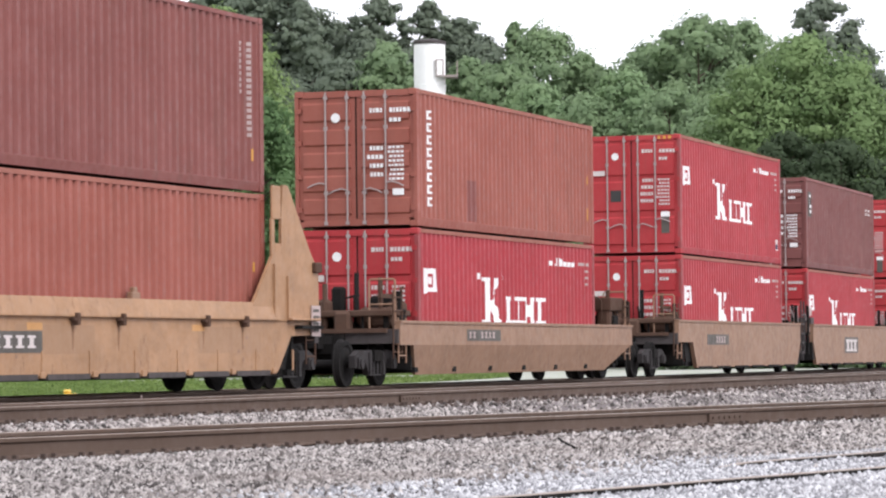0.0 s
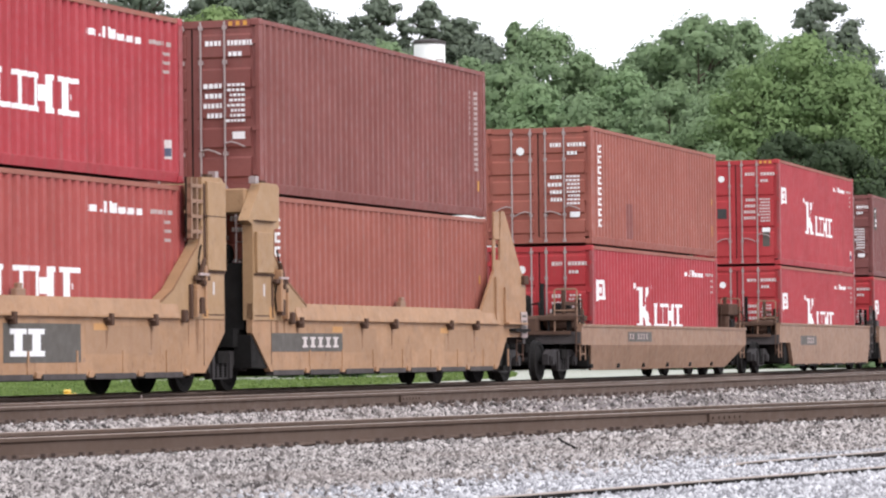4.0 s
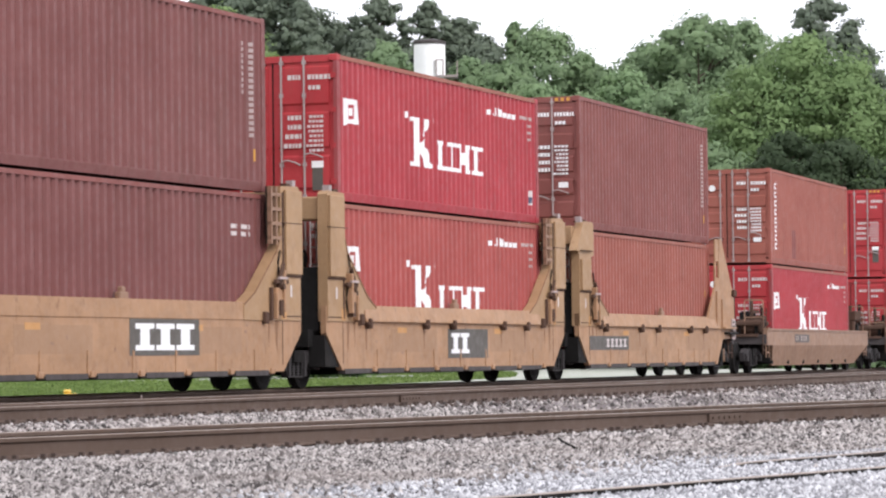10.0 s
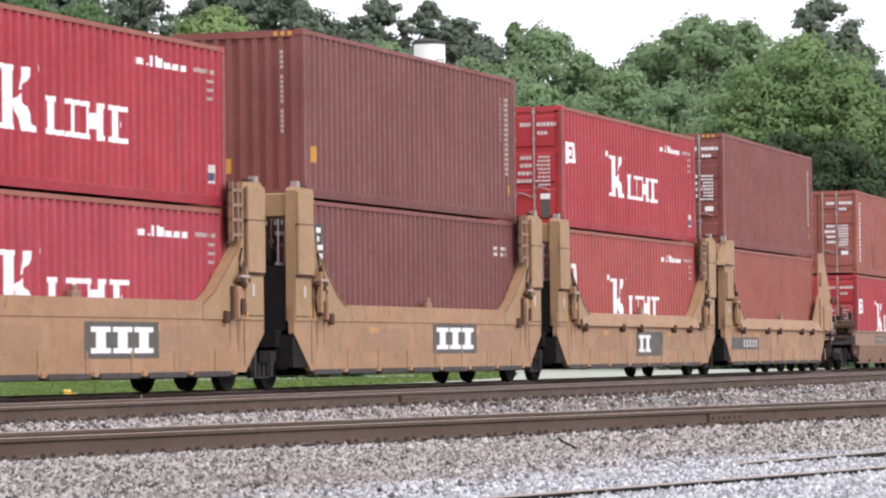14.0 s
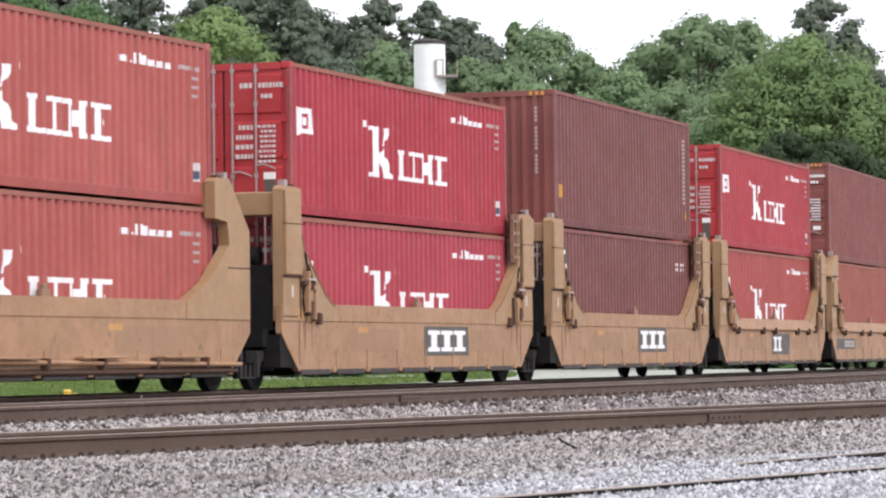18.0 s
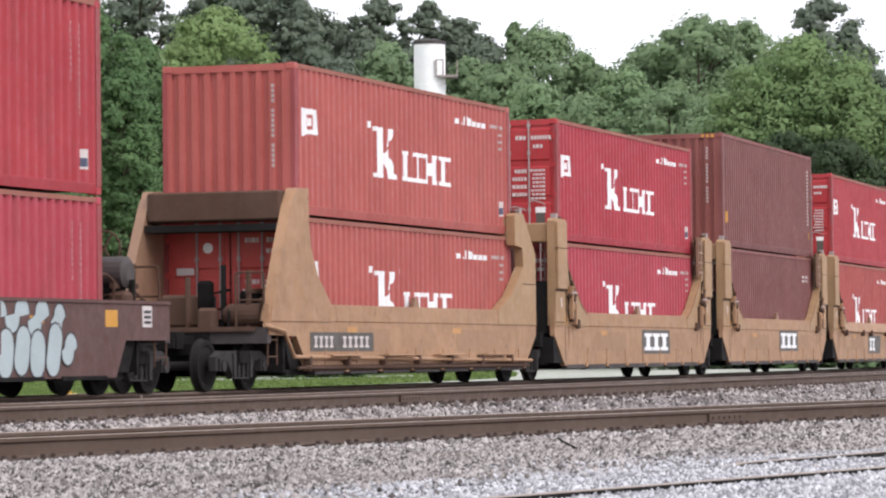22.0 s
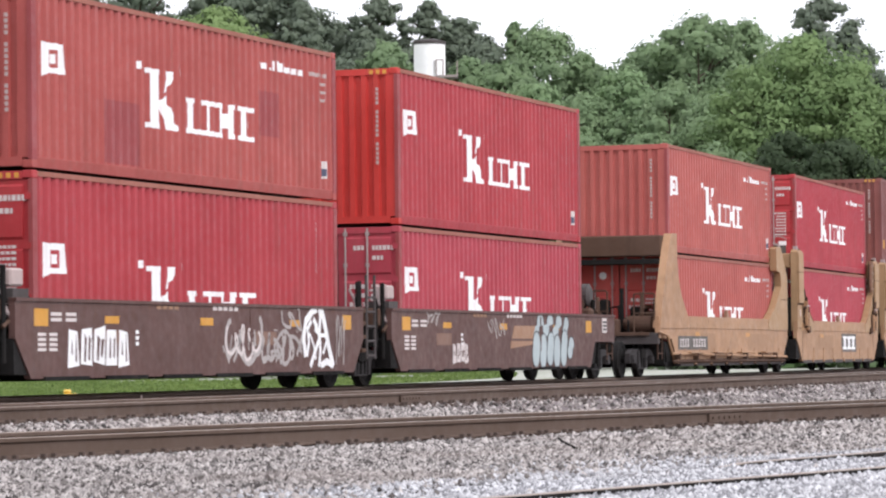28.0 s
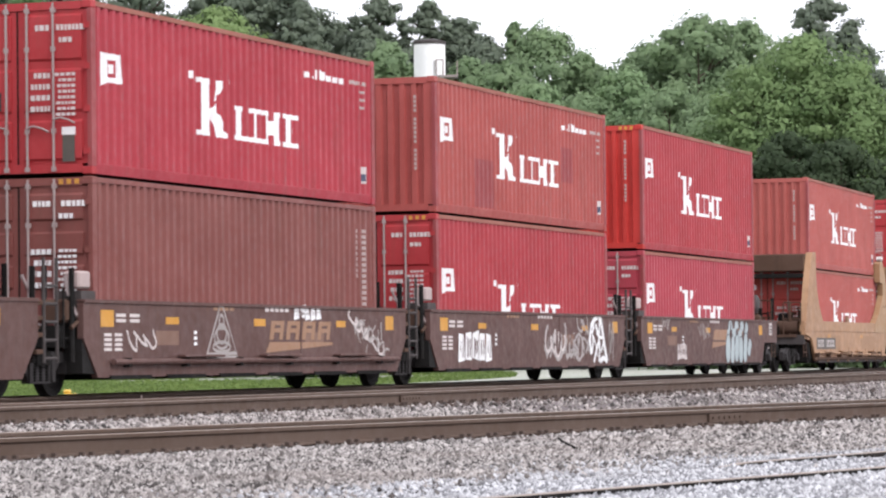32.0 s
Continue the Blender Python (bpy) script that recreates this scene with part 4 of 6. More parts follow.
            part("gusset_rib", boxes((end - 2.1, end - 2.03, -SIDE_Y - 0.06, -SIDE_Y - 0.02, 1.2, 2.1)), YELLOW, car)
            part("step_bracket", bevelled(boxes((end - 1.5, end - 0.2, -SIDE_Y - 0.13, -SIDE_Y - 0.02, 1.16, 1.2)), 0.008), YELLOW, car)
            part("corner_latch", bevelled(boxes((end - 0.32, end - 0.02, -SIDE_Y - 0.1, -SIDE_Y - 0.02, 1.98, 2.16)), 0.02), RUSTY, car)
            end_gear(car, end, side, RUSTY)
        elif swoop:
            part("bulkhead_beam", bevelled(boxes((*sorted((end + o * 0.95, end + o * 1.55)), -SIDE_Y + 0.17, SIDE_Y - 0.17, 2.86, 3.36)), 0.03), RUSTY, car, "rust-stained brown transverse beam")
            part("bulkhead_lip", boxes((*sorted((end + o * 0.85, end + o * 1.5)), -SIDE_Y + 0.17, SIDE_Y - 0.17, 2.68, 2.80)), BLACKISH, car)
            end_gear(car, end, side, RUSTY)
        else:
            bent = 0.7 if side > 0 and left_end else 0.0
            hooked = bool(bent) or (side < 0 and right_end)
            part("bulkhead_beam", bevelled(boxes((*sorted((end + o * (0.12 + bent), end + o * (0.75 + bent))), -SIDE_Y + 0.17, SIDE_Y - 0.17, 2.92, 3.32)), 0.02), WINGBUFF, car)
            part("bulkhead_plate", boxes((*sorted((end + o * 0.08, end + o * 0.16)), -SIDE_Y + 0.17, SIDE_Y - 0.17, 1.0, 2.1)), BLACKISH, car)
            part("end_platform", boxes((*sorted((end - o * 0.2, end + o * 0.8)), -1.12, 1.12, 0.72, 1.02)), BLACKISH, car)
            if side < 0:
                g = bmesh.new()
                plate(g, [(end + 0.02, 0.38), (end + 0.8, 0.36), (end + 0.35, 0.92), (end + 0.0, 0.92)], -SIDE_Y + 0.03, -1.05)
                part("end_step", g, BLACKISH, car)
            ladder(car, end + o * 0.3, -1.05, 2.0, 2.9, 0.3, GALV, 0.3, "end_ladder")
            part("brake_cylinder", lathe(bmesh.new(), [(0.10, -0.35), (0.16, -0.33), (0.16, 0.1), (0.1, 0.14)], "y", 14), BLACKISH, car, "", (end + o * 0.3, -0.55, 2.25))
            if not bent:
                part("guide_column", bevelled(boxes((*sorted((end + o * (0.08 if not bent else 0.2), end + o * 0.80)), -SIDE_Y - 0.075, -SIDE_Y - 0.021, 1.93, 2.6 if hooked else 3.34)), 0.01), WINGBUFF, car)
                part("edge_channel", boxes((*sorted((end + o * 0.81, end + o * 0.88)), -SIDE_Y - 0.03, -SIDE_Y - 0.021, 1.2, 2.6 if hooked else 3.3)), RUSTY, car, "rust-stained channel")
                part("panel_seam", boxes((*sorted((end + o * 0.83, end + o * 0.85)), -SIDE_Y - 0.004, -SIDE_Y, 0.42, 1.16), (*sorted((end + o * 0.06, end + o * 0.83)), -SIDE_Y - 0.024, -SIDE_Y - 0.02, 1.22, 1.24)), RUSTY, car)
                rim = [Vector(p) for p in pts if p[1] < 2.7 and abs(p[0] - end) > 0.9 and p[1] > 1.4]
                g = bmesh.new()
                for p, q in zip(rim, rim[1:]):
                    n = Vector((-(q - p).y, (q - p).x)).normalized() * 0.032
                    n = n if n.y < 0 else -n
                    plate(g, [tuple(p), tuple(q), tuple(q + n), tuple(p + n)], -SIDE_Y - 0.03, -SIDE_Y - 0.02)
                part("gusset_rim", g, RUSTSTAIN, car, "rust-edged rim")
                part("cable_loop", tube(0.016, [(end + o * (1.02 + 0.10 * math.sin(k * 0.6)), -SIDE_Y - 0.045, 2.32 - 0.1 * k) for k in range(11)]), BLACKISH, car)
                part("pipe_clip", boxes((*sorted((end + o * 0.04, end + o * 0.94)), -SIDE_Y - 0.04, -SIDE_Y - 0.02, 1.885, 1.92)), RUSTY, car)
                part("weld_seam", boxes((*sorted((end + o * (0.05 + 0.2 * (bent > 0)), end + o * 0.94)), -SIDE_Y - 0.079, -SIDE_Y - 0.02, 2.78, 2.795)), RUSTY, car)
                part("hook_pin", rods(0.05, ((end + o * 1.12, -SIDE_Y - 0.16, 1.72), (end + o * 1.12, -SIDE_Y - 0.02, 1.72)), n=10), RUSTY, car)
                part("lock_lever", bevelled(boxes((*sorted((end + o * 0.82, end + o * 1.36)), -SIDE_Y - 0.12, -SIDE_Y - 0.05, 1.76, 1.84)), 0.015), RUSTY, car)
                part("locking_box", bevelled(boxes((*sorted((end + o * 1.0, end + o * 1.3)), -SIDE_Y - 0.1, -SIDE_Y - 0.02, 1.46, 1.7)), 0.02), YELLOW, car)
                part("pivot_bracket", bevelled(boxes((*sorted((end + o * 0.98, end + o * 1.06)), -SIDE_Y - 0.14, -SIDE_Y - 0.02, 1.3, 2.0)), 0.012), YELLOW, car)
                part("pivot_bracket", bevelled(boxes((*sorted((end + o * 1.3, end + o * 1.37)), -SIDE_Y - 0.13, -SIDE_Y - 0.02, 1.18, 1.62)), 0.012), YELLOW, car)
                part("pawl", rods(0.035, ((end + o * 1.02, -SIDE_Y - 0.1, 2.1), (end + o * 1.22, -SIDE_Y - 0.1, 1.8)), n=8), RUSTY, car)
                part("drain_slot", boxes((*sorted((end + o * 0.45, end + o * 0.52)), -SIDE_Y - 0.025, -SIDE_Y - 0.02, 1.55, 1.75)), PALEMARK, car)
                side_patch(car, "ochre_patch", rect(min(end + o * 0.72, end + o * 0.92), 1.18, 0.2, 0.2), OCHREFADED, 0.026)
                part("lever_plate", boxes((*sorted((end + o * 0.95, end + o * 1.3)), -SIDE_Y - 0.15, -SIDE_Y - 0.11, 1.84, 1.88)), CODEMARK, car)
                part("sill_hook", bevelled(boxes((*sorted((end + o * 1.62, end + o * 1.76)), -SIDE_Y - 0.09, -SIDE_Y, 1.1, 1.3)), 0.02), RUSTY, car)
                stain = [(end + o * 1.02, 1.24), (end + o * 1.18, 1.24), (end + o * 1.15, 0.8), (end + o * 1.08, 0.62)]
                side_patch(car, "rust_streak", stain, RUSTSTAIN, 0.002)
                side_patch(car, "rust_streak", [(end + o * 1.4, 1.16), (end + o * 1.47, 1.16), (end + o * 1.45, 0.7)], RUSTSTAIN, 0.002)
                part("locking_hook", boxes((*sorted((end + o * 1.05, end + o * 1.2)), -SIDE_Y - 0.12, -SIDE_Y - 0.02, 1.24, 1.5), (*sorted((end + o * 1.4, end + o * 1.47)), -SIDE_Y - 0.07, -SIDE_Y - 0.02, 1.16, 1.7)), RUSTY, car)
                if side > 0 and not left_end:
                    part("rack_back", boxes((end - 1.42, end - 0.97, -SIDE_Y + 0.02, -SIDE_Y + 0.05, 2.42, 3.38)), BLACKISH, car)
                    for z in (2.5, 2.74, 2.98, 3.22):
                        part("rack_rung", boxes((end - 1.42, end - 0.96, -SIDE_Y - 0.05, -SIDE_Y + 0.02, z, z + 0.055)), YELLOW2, car)
                    for x in (end - 1.42, end - 1.2):
                        part("rack_stile", boxes((x, x + 0.05, -SIDE_Y - 0.055, -SIDE_Y + 0.02, 2.42, 3.38)), YELLOW2, car)
            else:
                part("weld_seam", boxes((end - 0.95, end - 0.06, -SIDE_Y - 0.026, -SIDE_Y - 0.02, 1.98, 2.0)), RUSTY, car)
            for sy in (-1,):
                part("guide_lug", boxes((*sorted((end + o * (0.2 + bent), end + o * (0.34 + bent))), -SIDE_Y, -SIDE_Y + 0.12, 3.4, 3.52)), GALV, car)
                part("guide_lug", boxes((*sorted((end + o * (0.45 + bent), end + o * (0.65 + bent))), -SIDE_Y, -SIDE_Y + 0.1, 3.4, 3.46)), RUSTY, car)
    if truck_left is not None:
        truck(car, truck_left - xm)
    if truck_right is not None:
        truck(car, truck_right - xm)
    for x, w in ((a + 3.75, 0.5), (a + 9.6, 0.5)):
        side_patch(car, "ochre_patch", rect(x, 0.97, w, 0.10), OCHREFADED, 0.003)
    rs_ = random.Random(int(x0 * 7))
    for k in range(9):
        x, z, w, h = rs_.uniform(a + 1.6, b - 1.8), rs_.uniform(0.5, 1.08), rs_.uniform(0.03, 0.10), rs_.uniform(0.02, 0.05)
        blot = [(x + w * rs_.uniform(0.5, 1.1) * math.cos(0.6283 * i), z + h * rs_.uniform(0.5, 1.2) * math.sin(0.6283 * i)) for i in range(10)]
        side_patch(car, "rust_stain", blot, YELLOW2, 0.0018)
    for x in (a + 3.4, b - 5.2):
        side_patch(car, "faded_patch", rect(x, 0.62, 2.6, 0.42), TANMARK2, 0.0015)
    if left_end:
        pipe = [((a - 0.35, -SIDE_Y - 0.05, 1.08), (a + 0.55, -SIDE_Y - 0.06, 0.98)), ((a + 0.55, -SIDE_Y - 0.06, 0.98), (a + 0.95, -SIDE_Y - 0.08, 0.55)), ((a + 0.95, -SIDE_Y - 0.08, 0.55), (b - 0.6, -SIDE_Y - 0.08, 0.44))]
        part("running_pipe", rods(0.034, *pipe), YELLOW, car)
        part("lower_pipe", rods(0.03, ((a + 1.2, -SIDE_Y - 0.05, 0.36), (b - 0.7, -SIDE_Y - 0.05, 0.34))), RUSTY, car)
        # Dark strip on the sill draws the shadow beneath the running pipe.
        part("pipe_shadow_band", boxes((a + 2.0, b - 0.85, -SIDE_Y - 0.02, -SIDE_Y + 0.02, 0.30, 0.41)), RUSTY, car, "rust-brown sill band painted as the shade under the pipe")
        for x in np.arange(a + 2.6, b - 2.6, 2.9):
            part("side_step", bevelled(boxes((x, x + 1.5, -SIDE_Y - 0.17, -SIDE_Y - 0.03, 0.55, 0.585)), 0.01), YELLOW, car)
        for x in np.arange(a + 1.6, b - 0.8, 1.9):
            part("pipe_clamp", boxes((x, x + 0.1, -SIDE_Y - 0.12, -SIDE_Y, 0.40, 0.56)), RUSTY, car)
        coupler(car, a, -1)
    if right_end:
        part("notice_plate", boxes((b - 0.42, b - 0.02, -SIDE_Y - 0.05, -SIDE_Y - 0.03, 0.9, 1.42)), CODEMARK, car, "pale enamel notice plate")
        for k in range(4):
            part("notice_bar", boxes((b - 0.36, b - 0.1, -SIDE_Y - 0.056, -SIDE_Y - 0.051, 0.98 + 0.11 * k, 1.03 + 0.11 * k)), GREYPANEL, car)
        part("step_shelf", boxes((b - 1.1, b - 0.1, -SIDE_Y - 0.14, -SIDE_Y, 1.02, 1.08)), BLACKISH, car)
        coupler(car, b, 1)
    return car, xm


def slab_car(x0, x1, label, mat, top, bot, group, truck_left=None, truck_right=None, free_left=False, free_right=False, chamfer=0.6, fold=False):
    """A low well car with plain sides."""
    xm = (x0 + x1) / 2
    car = tagged(new("well_car"), label, "well car", group=group)
    car["line_x"] = xm
    a, b = x0 - xm, x1 - xm
    if fold:
        zf = top - 0.42
        car_side(car, mat, [(a, zf), (b, zf), (b, top), (a, top)])
        for sy in (-1, 1):
            g = bmesh.new()
            ys_ = (sy * SIDE_Y, sy * (SIDE_Y - 0.14))
            v = [g.verts.new(p) for p in ((a + 0.75, ys_[0], zf), (b - 0.1, ys_[0], zf), (b - 0.1 - 1.8 * chamfer, ys_[1], bot), (a + 1.25, ys_[1], bot))]
            w = [g.verts.new((q.co.x, q.co.y - sy * 0.06, q.co.z)) for q in v]
            g.faces.new(v)
            g.faces.new(w[::-1])
            for i in range(4):
                g.faces.new((v[i], w[i], w[(i + 1) % 4], v[(i + 1) % 4]))
            bmesh.ops.recalc_face_normals(g, faces=g.faces)
            part("lower_side", g, mat, car)
    else:
        foot_l = [(a, 0.82), (a + 1.5, 0.82), (a + 1.95, bot)] if free_left else [(a, 0.85), (a + chamfer, bot)]
        foot_r = [(b - 1.95, bot), (b - 1.6, 0.82), (b, 0.82)] if free_right else [(b - chamfer, bot), (b, 0.85)]
        car_side(car, mat, foot_l + foot_r + [(b, top), (a, top)])
        for x in np.arange(a + (2.1 if free_left else 0.9), b - (3.6 if free_right else 1.8), 2.1):
            part("bottom_rail", boxes((x, x + 1.5, -SIDE_Y - 0.03, -SIDE_Y + 0.1, bot - 0.03, bot + 0.03)), BLACKISH, car)
    part("top_chord", boxes((a, b, -SIDE_Y - 0.025, -SIDE_Y + 0.1, top - 0.02, top + 0.03)), mat, car)
    part("top_chord", boxes((a, b, SIDE_Y - 0.1, SIDE_Y + 0.025, top - 0.02, top + 0.03)), mat, car)
    for x in (() if mat is YELLOW2 else (a + 0.62 * (b - a),)):
        part("rivet_strip", boxes((x, x + 0.05, -SIDE_Y - 0.012, -SIDE_Y, bot + 0.35, top - 0.05)), mat, car)
    well_floor(car, a + 1.1, b - 1.1, BLACKISH)
    for side, free in ((-1, free_left), (1, free_right)):
        end = a if side < 0 else b
        o = -side
        if free:
            end_gear(car, end, side, mat if mat is not CARBROWN else RUSTY)
            if fold or side < 0:
                zt = 1.52 if side > 0 else 1.28
                part("deck_slab", bevelled(boxes((*sorted((end + o * 0.05, end + o * 1.15)), -1.2, 0.3, zt, zt + (0.3 if side > 0 else 0.12))), 0.02), RUSTY, car, "rust-brown flat steel deck")
                part("slab_leg", boxes((*sorted((end + o * 0.15, end + o * 0.25)), -1.1, -1.0, 1.04, zt)), BLACKISH, car)
                part("slab_leg", boxes((*sorted((end + o * 0.9, end + o * 1.0)), -1.1, -1.0, 1.04, zt)), BLACKISH, car)
                ladder(car, end + o * 0.15, -1.28, 0.5, 1.75, 0.5, RUSTY, 0.24, "end_ladder")
            else:
                part("brake_reservoir", lathe(bmesh.new(), [(0.16, -0.62), (0.25, -0.56), (0.25, 0.56), (0.16, 0.62)], "y", 18), DARKGREY, car, "grey-brown air tank", (end + o * 0.75, -0.45, 1.86))
                part("tank_cradle", boxes((*sorted((end + o * 0.55, end + o * 0.95)), -0.9, 0.0, 1.04, 1.62)), BLACKISH, car)
            if mat is CARBROWN:
                part("notice_plate", boxes((end + o * 0.85 - 0.17, end + o * 0.85 + 0.17, -SIDE_Y - 0.012, -SIDE_Y - 0.002, 1.02, 1.34)), PALEMARK, car, "small pale notice plate")
                for zz in (1.07, 1.15, 1.23):
                    part("notice_bar", boxes((end + o * 0.85 - 0.12, end + o * 0.85 + 0.12, -SIDE_Y - 0.018, -SIDE_Y - 0.013, zz, zz + 0.045)), DARKMARK, car)
                rim = [((0, 0.27 * math.cos(0.3927 * k), 0.27 * math.sin(0.3927 * k)), (0, 0.27 * math.cos(0.3927 * (k + 1)), 0.27 * math.sin(0.3927 * (k + 1)))) for k in range(16)]
                spokes = [((0, 0, 0), (0, 0.27 * math.cos(2.094 * k), 0.27 * math.sin(2.094 * k))) for k in range(3)]
                part("brake_wheel", rods(0.018, *rim, *spokes, n=6), RUSTY, car, "", (end + o * 0.35, -0.45, 2.25))
            coupler(car, end, side)
        else:
            part("end_platform", boxes((*sorted((end - o * 0.3, end + o * 1.2)), -1.12, 1.12, 0.72, 1.04)), BLACKISH, car)
            part("end_bulkhead", boxes((*sorted((end + o * 0.75, end + o * 0.85)), -1.2, 1.2, 1.0, 1.45)), BLACKISH, car)
            if side < 0:
                g = bmesh.new()
                plate(g, [(end + 0.02, 0.34), (end + 0.6, 0.32), (end + 0.3, 0.84), (end + 0.0, 0.84)], -SIDE_Y + 0.03, -1.05)
                part("end_step", g, BLACKISH, car)
            if side > 0:
                lx = end + 0.22
                part("end_ladder", rods(0.026, *[((x, -1.36, 0.5), (x, -1.36, 2.0)) for x in (lx, lx + 0.42)], *[((lx, -1.36, z), (lx + 0.42, -1.36, z)) for z in (0.56, 0.82, 1.08, 1.34, 1.6)], n=6), DARKGREY, car, "grimy ladder beside the coupling")
                for z in (0.62, 0.86, 1.1, 1.32):
                    part("ladder_bracket", bevelled(boxes((end + 0.0, end + 0.26, -1.36, -1.28, z, z + 0.07)), 0.01), RUSTY, car)
            else:
                ladder(car, end - o * 0.12, -1.2, 0.7, 1.6, 0.36, BLACKISH, 0.28, "end_ladder")
            for y in (-1.24, -0.8, 0.3):
                part("hose_mast", rods(0.045, ((end - o * 0.1, y, 0.5), (end - o * 0.1, y, 2.0 + 0.1 * y)), n=8), BLACKISH, car)
            part("air_hose", tube(0.028, [(end - o * 0.05, -1.1, 1.75), (end - o * 0.12, -1.2, 1.5), (end - o * 0.02, -1.27, 1.2), (end + o * 0.15, -1.25, 1.08), (end + o * 0.4, -1.15, 1.12)]), GALV, car)
            part("hose_box", bevelled(boxes((*sorted((end - o * 0.28, end + o * 0.06)), -1.22, -0.85, 1.08, 1.42)), 0.04), RUSTY, car)
            part("pin_lifter", rods(0.03, ((end - o * 0.2, -1.28, 1.0), (end + o * 0.5, -1.28, 1.3)), n=8), RUSTY, car)
            if side < 0:
                part("release_box", bevelled(boxes((end + 0.14, end + 0.55, -1.25, -1.0, 1.58, 1.84)), 0.03), CODEMARK, car, "pale grey box")
                part("box_stand", boxes((end + 0.1, end + 0.6, -1.3, -0.9, 1.04, 1.55)), DARKGREY, car)
    if truck_left is not None:
        truck(car, truck_left - xm)
    if truck_right is not None:
        truck(car, truck_right - xm)
    return car, xm


# ---- the train ----
MOVERS = []
WC = "buff yellow steel well car with tall guide wings and rust stains"
SC = "dusty buff low-sided well car with plain sides"
BC = "brown low-sided well car with sprayed drawings on its side"
# name, body from, to, left free, right free, truck left, truck right
WINGS = [(-21.85, -6.8, True, False, -22.25, -6.1), (-5.42, 8.85, False, False, None, 9.55), (10.2, 24.5, False, False, None, 25.1),
         (25.69, 40.2, False, False, None, 40.8), (41.36, 56.4, False, True, None, 55.95)]
CARS = []
for x0, x1, lf, rf, tl, tr in WINGS:
    car, xm = wing_car(x0, x1, WC, lf, rf, tl, tr)
    CARS.append((car, xm))
    MOVERS.append((car, xm, 0.0))
for x0, x1, lf, rf, tl, tr in [(60.6, 76.9, True, True, 60.2, 75.6)]:
    car, xm = slab_car(x0, x1, SC, YELLOW2, 1.17, 0.2, "dusty well cars", tl, tr, lf, rf, 1.0, True)
    CARS.append((car, xm))
    MOVERS.append((car, xm, 0.0))
for x0, x1, lf, rf, tl, tr in [(81.4, 96.4, True, False, 80.2, 97.3), (98.4, 112.9, False, False, None, 113.6), (114.4, 129.0, False, True, None, 128.5)]:
    car, xm = slab_car(x0, x1, SC, YELLOW2, 1.33, 0.2, "dusty well cars", tl, tr, lf, rf, 0.5, False)
    CARS.append((car, xm))
    MOVERS.append((car, xm, 0.0))
for x0, x1, lf, rf, tl, tr in [(-41.17, -25.95, False, True, None, -26.35), (-56.6, -42.66, False, False, None, -41.9), (-72.0, -58.0, False, False, None, -57.3), (-88.0, -73.5, False, False, None, -72.75)]:
    car, xm = slab_car(x0, x1, BC, CARBROWN, 1.39, 0.27, "brown articulated well cars", tl, tr, lf, rf, 0.5)
    CARS.append((car, xm))
    MOVERS.append((car, xm, 0.0))


# ---- marks on the cars ----
def car_at(x):
    car, xm = min(CARS, key=lambda c: abs(c[1] - x))
    return car, xm


def panel(x0, x1, z0, z1, blocks, mat=WHITEMARK):
    car, xm = car_at((x0 + x1) / 2)
    stencil_panel(car, x0 - xm, x1 - xm, z0, z1, blocks, mat)


THREE = ((0.08, 0.14, 0.34, 0.86), (0.37, 0.14, 0.63, 0.86), (0.66, 0.14, 0.92, 0.86))
panel(32.35, 34.85, 0.50, 1.06, ((0.08, 0.16, 0.29, 0.86), (0.31, 0.16, 0.52, 0.86)))
panel(17.5, 20.15, 0.59, 1.16, THREE)
panel(1.95, 4.6, 0.55, 1.10, THREE)
FIVE = tuple((0.42 + 0.11 * i, 0.22, 0.42 + 0.11 * i + 0.075, 0.8) for i in range(5))
panel(42.2, 45.6, 0.64, 0.95, FIVE, PALEMARK)
panel(-19.95, -16.75, 0.64, 0.97, tuple((0.06 + 0.08 * i, 0.2, 0.11 + 0.08 * i, 0.8) for i in range(4)) + tuple((0.5 + 0.09 * i, 0.2, 0.56 + 0.09 * i, 0.8) for i in range(5)), PALEMARK)
panel(64.6, 66.8, 0.83, 1.05, tuple((0.06 + 0.115 * i, 0.25, 0.13 + 0.115 * i, 0.8) for i in (0, 1, 3, 4, 5, 6)), CODEMARK)
panel(84.5, 87.0, 0.76, 1.02, tuple((0.4 + 0.115 * i, 0.2, 0.48 + 0.115 * i, 0.8) for i in range(4)), CODEMARK)
panel(103.8, 106.3, 0.52, 1.0, ((0.1, 0.1, 0.36, 0.85), (0.38, 0.1, 0.62, 0.85), (0.64, 0.1, 0.9, 0.85)), PALEMARK)

